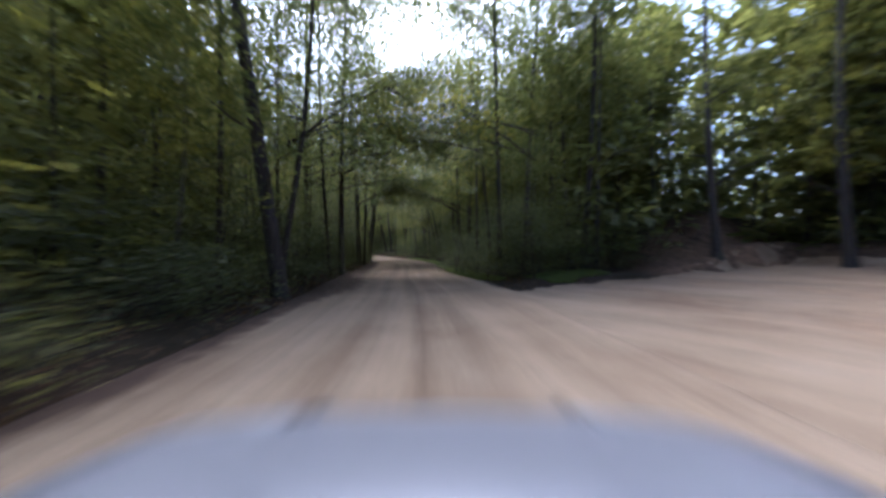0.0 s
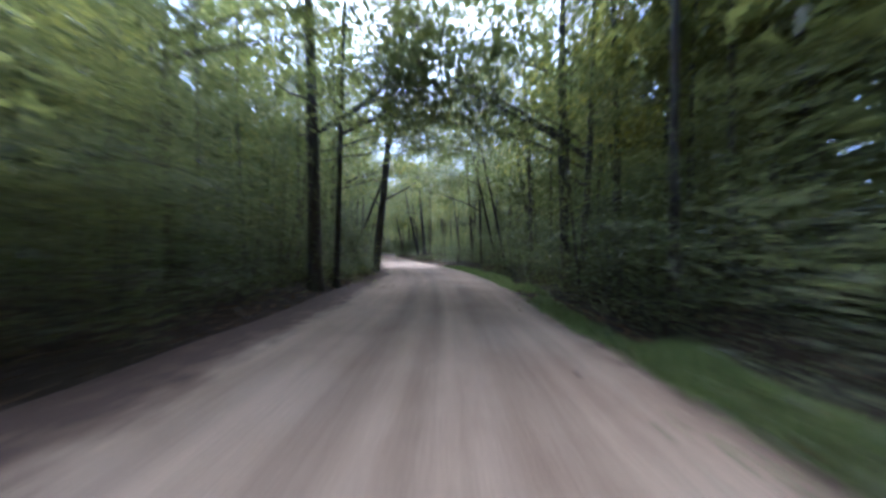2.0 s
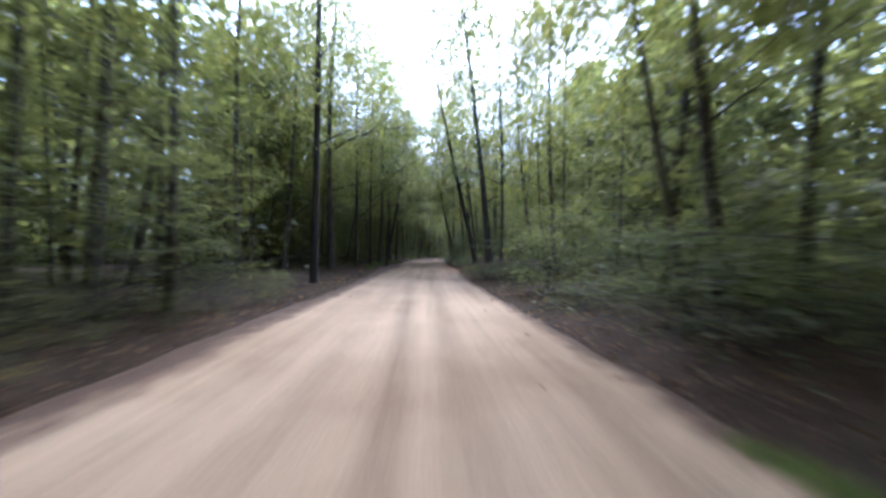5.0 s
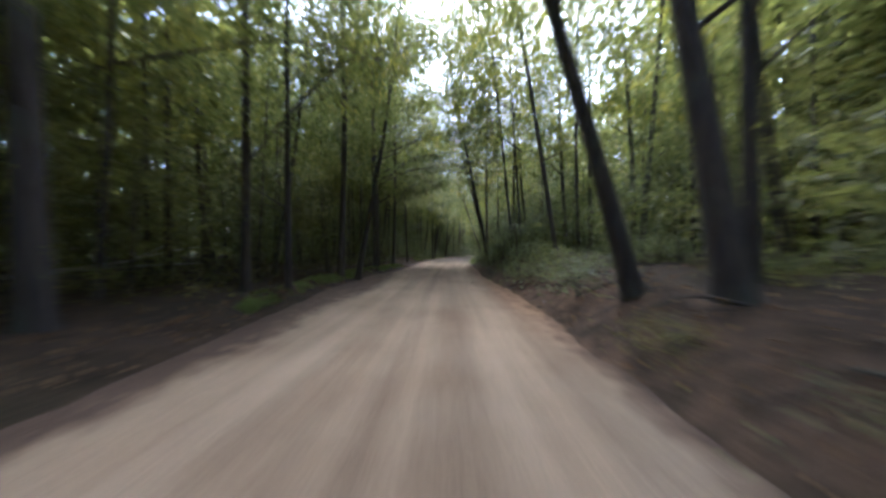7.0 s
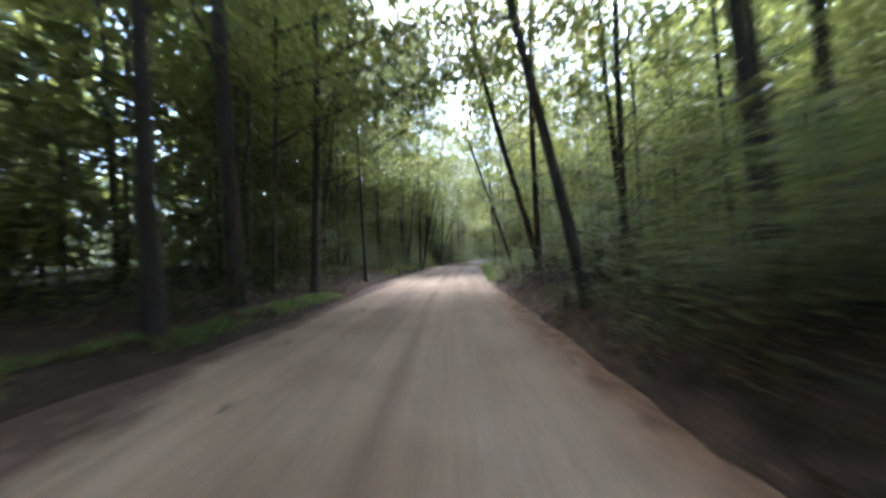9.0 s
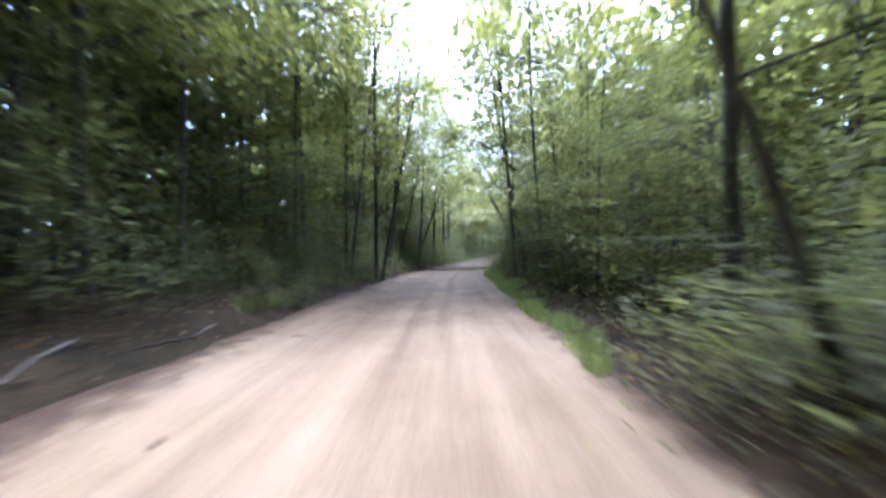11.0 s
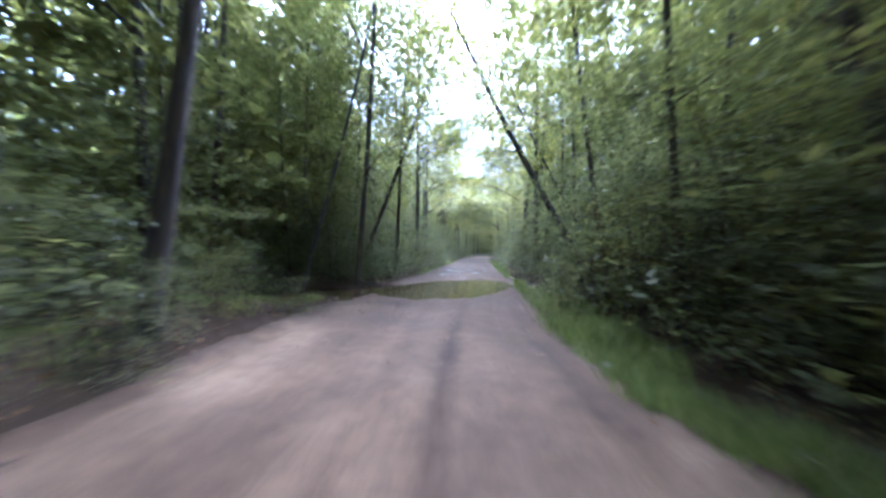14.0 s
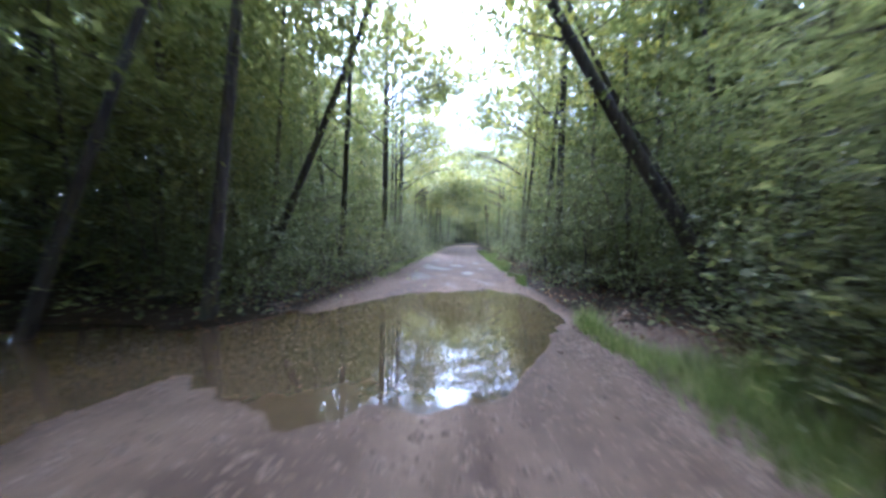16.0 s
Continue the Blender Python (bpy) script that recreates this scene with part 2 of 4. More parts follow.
def half_width(s, side):
    w = 0.14 * wave(s * 0.12, side * 7.0, 1, 3.0) + 0.09 * wave(s * 0.9, side * 3.0, 1, 8.0)
    return w + from_table(LEFT_EDGE if side < 0 else RIGHT_EDGE, s)


def clearing(s, l):
    """1 inside the sandy turning place right of the start, 0 outside, with a soft rim."""
    if l < 1.5 or s > 30:
        return 0.0
    rim = 12.9 + 0.3 * (l - 3.5) + 0.5 * wave(l, s, 0.45, 3)
    return smooth(rim - s, 0.0, 1.2) * (1 - smooth(l, 25, 28)) * smooth(s, -14, -11)


def ford(s, l):
    """How deep the pool's hollow is at a place of the road."""
    u, v = (s - FORD - 0.55 * l) / 4.3, (l - 0.1) / 3.1
    left = max(0.0, 1 - ((s - FORD + 2.9) / 2.1) ** 2 - ((l + 7.6) / 5.2) ** 2)
    link = max(0.0, 1 - ((s - FORD + 1.7) / 1.7) ** 2 - ((l + 2.9) / 1.7) ** 2)
    return 0.20 * max(0.0, 1 - u * u - v * v) + 0.36 * left + 0.12 * link


def rut(s, l):
    """0 to 1: how deep in a worn wheel track a place of the road lies."""
    deep = 0.0
    if s > 98:
        k = smooth(s, 98, 108)
        for mid, wide, much in ((0.55, 0.15, 1.25), (-1.15, 0.5, 0.8), (2.0, 0.2, 0.7), (-0.3, 0.2, 0.6)):
            bend = mid + 0.4 * wave(s * 0.13, mid * 5, 1, 6)
            deep = max(deep, k * much * (0.6 + 0.7 * wave(s * 0.22, mid * 3, 1, 9)) * math.exp(-((l - bend) / wide) ** 2))
    else:
        for mid, wide, much in ((-0.2, 0.2, 0.55), (0.75, 0.3, 0.3), (-1.15, 0.3, 0.35)):
            bend = mid + 0.25 * wave(s * 0.07, mid * 5, 1, 6)
            deep = max(deep, much * (0.7 + 0.9 * wave(s * 0.12, mid, 1, 9)) * math.exp(-((l - bend) / wide) ** 2))
    return min(1.0, max(0.0, deep))


def ground_z(x, y):
    s, l = along(x, y)
    a = abs(l)
    w = half_width(s, 1 if l > 0 else -1)
    out = a - w
    z = -0.05 - 0.12 * (1 - smooth(out, -0.2, 0.5))
    if out > -0.2:
        z += 0.16 * smooth(out, 0.2, 1.1) + 0.10 * wave(x, y, 0.9, 2) * smooth(out, 0, 1)
        hollow = smooth(s, 56, 64) * (1 - smooth(s, 82, 92)) * (1 if l < 0 else 0)
        z += 0.35 * smooth(out, 1.5, 8) * (1 + wave(x, y, 0.12, 5)) * (1 - hollow)
        z -= 0.16 * hollow * smooth(out, 1.0, 2.0) * (1 - smooth(out, 2.6, 4.2))
        if l < 0:
            z += 0.45 * smooth(out, 0.0, 1.3) * smooth(s, 98, 106) * (1 - smooth(s, 121, 125)) + 0.2 * smooth(out, 0.0, 1.0) * smooth(s, 64, 70) * (1 - smooth(s, 92, 98))
        if l > 0:
            z -= 0.35 * smooth(out, 0.9, 1.8) * (1 - smooth(out, 2.2, 3.6)) * smooth(s, 14, 22) * (1 - smooth(s, 45, 55))
            bank = smooth(out, 0.4, 2.0) * smooth(s, 66, 74) * (1 - smooth(s, 98, 106))
            z += bank * (0.9 + 0.35 * wave(x, y, 0.55, 21) + 0.16 * wave(x, y, 1.3, 8))
            z += 1.6 * smooth(l, 12, 26) * (1 - smooth(s, 24, 34))
            z += 3.0 * smooth(l + 0.4 * (s - 20), 15, 25) * smooth(s - 12.9 - 0.3 * (l - 3.5), 2.0, 6.5) * (1 - smooth(s, 36, 48))
            c = clearing(s, l)
            z = z * (1 - c) + c * (-0.12 + 0.035 * max(0.0, l - 8))
    return z - ford(s, l) * 1.6


def road_z(s, l, x, y):
    z = 0.025 * wave(l * 1.6, s * 0.25, 1, 4) + 0.012 * wave(x, y, 2.6, 9)
    z -= 0.035 * rut(s, l) * (1 - 0.8 * smooth(s, 121, 125))
    mud = smooth(s, 102, 112) * (1 - smooth(s, 150, 170)) * (1 + 1.6 * smooth(-l, 2.0, 2.8))
    z += mud * (0.035 * wave(l * 2.6, s * 0.16, 1, 11) + 0.02 * wave(x, y, 1.9, 14))
    return z - ford(s, l)


# ---------------------------------------------------------------- ground and road
def build_ground():
    def axis(lo, hi, a, b, step):
        mid = list(np.arange(a, b, step))
        left, right, d = [], [], step
        x = a
        while x > lo:
            d *= 1.35
            x -= d
            left.append(x)
        x, d = mid[-1], step
        while x < hi:
            d *= 1.35
            x += d
            right.append(x)
        return left[::-1] + mid + right

    xs = axis(-900, 900, -52, 32, 0.75)
    ys = axis(-900, 1200, -16, 200, 0.75)
    verts, clays = [], []
    for y in ys:
        for x in xs:
            near = -52 < x < 32 and -16 < y < 200
            s, l = along(x, y) if near else (0.0, 0.0)
            out = l - half_width(s, 1)
            bank = smooth(out, -0.8, -0.2) * (1 - smooth(out, 1.0, 2.6)) * smooth(s, 66, 72) * (1 - smooth(s, 96, 104))
            brim = smooth(out, -0.8, -0.2) * (1 - smooth(out, 0.8, 2.0)) * smooth(s, 125.5, 126.8) * (1 - smooth(s, 129, 130.5))
            slope = smooth(l, 12, 15) * (1 - smooth(l, 25, 29)) * smooth(s, 12, 15) * (1 - smooth(s - 0.3 * (l - 3.5), 17, 21))
            clays.append(max(0.65 * bank, brim, 0.9 * slope))
            verts.append((x, y, ground_z(x, y) if near else 0.35 + 0.4 * wave(x, y, 0.05, 4)))
    n = len(xs)
    faces = [(j * n + i, j * n + i + 1, (j + 1) * n + i + 1, (j + 1) * n + i) for j in range(len(ys) - 1) for i in range(n - 1)]
    me = bpy.data.meshes.new("ground")
    me.from_pydata(verts, [], faces)
    me.polygons.foreach_set("use_smooth", [True] * len(me.polygons))
    me.attributes.new("clay", "FLOAT", "POINT").data.foreach_set("value", clays)
    tagged(hung("ground", me, M_FLOOR), "brown forest floor of dead leaves and bare soil", "ground", kind="structure")


def build_road():
    cols, verts, uvs, wets, rims, ruts, clays, films = 61, [], [], [], [], [], [], []
    count = int((LENGTH + BACK) / 0.3)
    for j in range(count + 1):
        s = -BACK + 0.2 + j * 0.3
        wl, wr = half_width(s, -1) + 0.9, half_width(s, 1) + 0.9
        for i in range(cols):
            u = i / (cols - 1)
            l = -wl + u * (wl + wr)
            p = at(s, l)
            edge = min(l + wl, wr - l)
            z = road_z(s, l, p.x, p.y) - 0.16 * (1 - smooth(edge, 0.0, 0.8)) - 0.4 * (1 - smooth(edge, 0.0, 0.45))
            verts.append((p.x, p.y, z))
            uvs.append((l, s))
            ruts.append(rut(s, l))
            films.append(smooth(wave(l * 1.1, s * 0.45, 1, 17), 0.0, 0.35) * smooth(s, 133, 135.5) * (1 - smooth(s, 143, 150)) * (1 - smooth(abs(l), 1.3, 2.0)))
            clays.append(smooth(l, 1.65 + 0.3 * wave(s, 1, 0.8, 2), 2.7) * smooth(s, 70, 79) * (1 - smooth(s, 94, 101)))
            inner = from_table(LEFT_SAND, s) + 0.35 * wave(s * 0.4, 2, 1, 5)
            churned = smooth(-l, inner - 0.8, inner + 0.8)
            rims.append(1.0 if clearing(s, l + 1.0) > 0.2 and l > 0 else smooth(edge, 0.35, 1.7) * (1 - (0.85 - 0.4 * smooth(s, 100, 106)) * churned))
            wets.append(smooth(s, 101, 113) * (0.9 + 0.6 * wave(p.x, p.y, 0.8, 3)) * (1 - smooth(s, 175, 200)))
    faces = [(j * cols + i, j * cols + i + 1, (j + 1) * cols + i + 1, (j + 1) * cols + i) for j in range(count) for i in range(cols - 1)]
    me = bpy.data.meshes.new("road")
    me.from_pydata(verts, [], faces)
    me.polygons.foreach_set("use_smooth", [True] * len(me.polygons))
    lay = me.uv_layers.new(name="UVMap")
    idx = np.zeros(len(me.loops), dtype=np.int32)
    me.loops.foreach_get("vertex_index", idx)
    lay.data.foreach_set("uv", np.array(uvs, dtype=np.float32)[idx].ravel())
    me.attributes.new("wet", "FLOAT", "POINT").data.foreach_set("value", np.clip(wets, 0, 1))
    me.attributes.new("sand", "FLOAT", "POINT").data.foreach_set("value", np.clip(rims, 0, 1))
    me.attributes.new("clay", "FLOAT", "POINT").data.foreach_set("value", clays)
    me.attributes.new("film", "FLOAT", "POINT").data.foreach_set("value", films)
    me.attributes.new("rut", "FLOAT", "POINT").data.foreach_set("value", ruts)
    tagged(hung("road", me, M_ROAD), "unpaved pinkish tan sand and clay track through the woods", "road", kind="structure")


def build_clearing():
    verts, uvs, faces, clays = [], [], [], []
    ss, ll = np.arange(-13.5, 25, 0.5), np.arange(2.0, 29, 0.5)
    for s in ss:
        for l in ll:
            p = at(s, l)
            c = clearing(s, l)
            verts.append((p.x, p.y, ground_z(p.x, p.y) + 0.115 * smooth(c, 0.35, 0.8) + 0.03 * wave(p.x, p.y, 0.8, 7) + 0.015 * wave(p.x, p.y, 2.4, 2) - 0.06))
            clays.append(0.5 * smooth(l, 5, 9) * max(0.0, min(1.0, 0.5 + 0.9 * wave(p.x * 1.6, p.y * 0.5, 0.5, 13))))
            uvs.append((l * 0.4 + s * 0.3, s * 1.6 - l * 1.2))
    m = len(ll)
    for j in range(len(ss) - 1):
        for i in range(m - 1):
            if max(clearing(ss[j + b], ll[i + k]) for b in (0, 1) for k in (0, 1)) > 0.3:
                faces.append((j * m + i, j * m + i + 1, (j + 1) * m + i + 1, (j + 1) * m + i))
    me = bpy.data.meshes.new("clearing")
    me.from_pydata(verts, [], faces)
    me.polygons.foreach_set("use_smooth", [True] * len(me.polygons))
    lay = me.uv_layers.new(name="UVMap")
    idx = np.zeros(len(me.loops), dtype=np.int32)
    me.loops.foreach_get("vertex_index", idx)
    lay.data.foreach_set("uv", np.array(uvs, dtype=np.float32)[idx].ravel())
    me.attributes.new("sand", "FLOAT", "POINT").data.foreach_set("value", np.ones(len(verts)))
    me.attributes.new("clay", "FLOAT", "POINT").data.foreach_set("value", clays)
    tagged(hung("clearing_ground", me, M_ROAD), "bare sandy turning place beside the track", "ground", kind="structure")


build_ground()
build_road()
build_clearing()


def s_of(x, y):
    return along(x, y)[0]


def edge_out(s, l):
    return abs(l) - half_width(s, 1 if l > 0 else -1)


# ---------------------------------------------------------------- plant parts
def tube(verts, faces, pts, radii, sides=8):
    """Adds a tapered, bent tube to a mesh's lists."""
    base = len(verts)
    for k, (p, r) in enumerate(zip(pts, radii)):
        d = (pts[min(k + 1, len(pts) - 1)] - pts[max(k - 1, 0)]).normalized()
        a = d.orthogonal().normalized() if k == 0 else (a - d * a.dot(d)).normalized()
        b = d.cross(a)
        for i in range(sides):
            t = 2 * math.pi * i / sides
            verts.append(p + (a * math.cos(t) + b * math.sin(t)) * r)
    for k in range(len(pts) - 1):
        for i in range(sides):
            j = (i + 1) % sides
            faces.append((base + k * sides + i, base + k * sides + j, base + (k + 1) * sides + j, base + (k + 1) * sides + i))
    tip = len(verts)
    verts.append(pts[-1])
    faces.extend((base + (len(pts) - 1) * sides + i, base + (len(pts) - 1) * sides + (i + 1) % sides, tip) for i in range(sides))


def mesh_of(name, verts, faces):
    me = bpy.data.meshes.new(name)
    me.from_pydata([tuple(v) for v in verts], [], faces)
    me.polygons.foreach_set("use_smooth", [True] * len(me.polygons))
    return me


def blades(name, v, corners):
    """A mesh of loose small faces with that many corners each."""
    n = len(v) // corners
    me = bpy.data.meshes.new(name)
    me.vertices.add(corners * n)
    me.vertices.foreach_set("co", v.astype(np.float32).ravel())
    me.loops.add(corners * n)
    me.loops.foreach_set("vertex_index", np.arange(corners * n, dtype=np.int32))
    me.polygons.add(n)
    me.polygons.foreach_set("loop_start", np.arange(0, corners * n, corners, dtype=np.int32))
    me.polygons.foreach_set("loop_total", np.full(n, corners, dtype=np.int32))
    me.update(calc_edges=True)
    return me


def leaves(spots, size, rng, corners=4, droop=0.3):
    """Leaves at the given twig places: rows of x, y, z, heading. Four corners: a kite folded along its midrib."""
    n, spots = len(spots), np.asarray(spots)
    head = spots[:, 3] + rng.normal(0, 0.8, n)
    tilt, roll = rng.normal(-droop, 0.38, n), rng.normal(0, 0.4, n)
    ln = size * rng.uniform(0.6, 1.35, n)
    wd = ln * rng.uniform(0.5, 0.72, n)
    d = np.stack([np.cos(head) * np.cos(tilt), np.sin(head) * np.cos(tilt), np.sin(tilt)], 1)
    s = np.stack([-np.sin(head) * np.cos(roll), np.cos(head) * np.cos(roll), np.sin(roll)], 1)
    up = np.cross(d, s)
    p, ln, wd = spots[:, :3], ln[:, None], wd[:, None]
    left, right = p + d * ln * 0.42 + s * wd * 0.5 + up * wd * 0.12, p + d * ln * 0.42 - s * wd * 0.5 + up * wd * 0.12
    rows = [p, right, p + d * ln, left] if corners == 4 else [p - s * wd * 0.3, p + s * wd * 0.5 + d * ln * 0.2, p + d * ln]
    return np.stack(rows, 1).reshape(-1, 3)


def crown_spots(rng, height, start, spread, sprays, per, flat=0.12, low=0.85):
    """Twig places of a crown: sprays of leaves in flattish layers round a trunk."""
    rows = []
    for _ in range(sprays):
        u = rng.uniform(0, 1) ** low
        z = start + (height - start) * u
        reach = spread * (0.4 + 0.6 * math.sin(math.pi * min(1, 0.2 + 0.8 * u) ** 0.8)) * rng.uniform(0.1, 1.0) ** 0.6
        a = rng.uniform(0, 2 * math.pi)
        c = np.array([reach * math.cos(a), reach * math.sin(a), z - 0.10 * reach])
        m = max(4, int(per * rng.uniform(0.5, 1.5)))
        rad = rng.uniform(0.55, 1.15)
        q = rng.normal(0, 1, (m, 3)) * (rad * 0.62, rad * 0.62, flat * rad + 0.06)
        q = np.clip(q, -1.7 * rad, 1.7 * rad)
        q[:, 2] -= 0.12 * (q[:, 0] ** 2 + q[:, 1] ** 2)
        rows.append(np.column_stack([q + c, np.arctan2(q[:, 1], q[:, 0]) * 0.5 + a * 0.5]))
    return np.concatenate(rows)


RNG = np.random.default_rng(7)
#           height start spread sprays leaves size
CROWN_KINDS = ((17.5, 4.5, 3.8, 165, 36, 0.225), (17.5, 4.8, 4.4, 175, 36, 0.23), (17.5, 4.0, 3.6, 165, 37, 0.22), (17.5, 5.2, 4.7, 185, 37, 0.225),
               (9.0, 1.9, 2.9, 125, 37, 0.16), (9.0, 1.5, 2.5, 115, 37, 0.15))
CROWNS = []
for h, a, sp, n, per, size in CROWN_KINDS:
    CROWNS.append(blades("crown", leaves(crown_spots(RNG, h, a, sp, n, per), size, RNG, 3), 3))
    CROWNS[-1].materials.append(M_LEAF)


def trunk_mesh(rng, height, r, lean=0.0, heading=0.0, fork=0.0, sides=9, limbs=7):
    """A tapered, slightly crooked trunk with root flare and bare limbs; fork: the height at which it splits."""
    verts, faces, pts, radii = [], [], [], []
    wob = rng.uniform(-1, 1, 4)
    n = 10
    for k in range(n):
        u = k / (n - 1)
        z = height * u
        off = math.tan(lean) * z * (1 - 0.22 * u)
        x = off * math.cos(heading) + 0.17 * wob[0] * math.sin(4.1 * u + wob[1] * 0.3) * height / 14
        y = off * math.sin(heading) + 0.17 * wob[2] * math.sin(3.6 * u + wob[3] * 0.3) * height / 14
        pts.append(Vector((x, y, z - 0.3 if k == 0 else z)))
        radii.append(r * (1.5 if k == 0 else (1 - 0.72 * u ** 0.9)))
    pts.insert(1, pts[0].lerp(pts[1], 0.25))
    radii.insert(1, r * 1.07)
    tube(verts, faces, pts, radii, sides)
    if fork:
        k = next(i for i, p in enumerate(pts) if p.z > fork)
        a = heading + 2.6
        b = [pts[k]]
        for j in range(1, 6):
            b.append(b[-1] + Vector((math.cos(a) * 0.62, math.sin(a) * 0.62, 1.5)))
        tube(verts, faces, b, [radii[k] * 0.75 * (1 - 0.16 * j) for j in range(6)], 7)
    for _ in range(limbs):
        u = rng.uniform(0.22, 0.92)
        k = min(int(u * (len(pts) - 1)), len(pts) - 2)
        p0 = pts[k].lerp(pts[k + 1], u * (len(pts) - 1) - k)
        a, ln = rng.uniform(0, 6.28), rng.uniform(1.2, 3.6) * (1.1 - 0.4 * u)
        mid = p0 + Vector((math.cos(a) * ln * 0.5, math.sin(a) * ln * 0.5, ln * rng.uniform(0.1, 0.45)))
        tip = mid + Vector((math.cos(a + 0.3) * ln * 0.5, math.sin(a + 0.3) * ln * 0.5, ln * rng.uniform(0.0, 0.4)))
        tube(verts, faces, [p0, mid, tip], [radii[k] * 0.32, radii[k] * 0.18, 0.01], 5)
    return mesh_of("trunk", verts, faces), pts[-1]


def tree(x, y, r=0.16, height=17.0, lean=0.0, heading=0.0, fork=0.0, crown=0, bark=None, label="", seed=1):
    rng = np.random.default_rng(seed)
    words = label or ("leaning woodland tree with dark bark and green leaves" if lean > radians(8) else
                      "stout woodland tree with dark grey bark and green leaves" if r > 0.22 else "slender woodland tree with dark grey bark and green leaves")
    ob = tagged(new("tree"), words, "tree", "roadside trees")
    ob.matrix_basis = pose(x, y, ground_z(x, y))
    me, top = trunk_mesh(rng, height, r, lean, heading, fork)
    hung("trunk", me, bark or M_BARK, ob)
    c = hung("crown", CROWNS[crown], M_LEAF, ob)
    k = height / CROWN_KINDS[crown][0] * 1.04
    s, l = along(x, y)
    lean_s, lean_l = along(x + top.x * 0.62, y + top.y * 0.62)
    push = max(0.0, CROWN_KINDS[crown][2] * (0.8 if s > 102 else 0.6) + (0.6 if s > 102 else 0.0) - abs(lean_l)) if 62 < s < 150 and lean < radians(25) and not (84 < s < 97 and l < 0) else 0.0
    away = (at(s, l + 1) - at(s, l)) * (push if l > 0 else -push)
    c.matrix_basis = Matrix.Translation((top.x * 0.62 + away.x, top.y * 0.62 + away.y, 0)) @ Matrix.Rotation(rng.uniform(0, 6.28), 4, "Z") @ Matrix.Diagonal((1, 1, k, 1))
    return ob


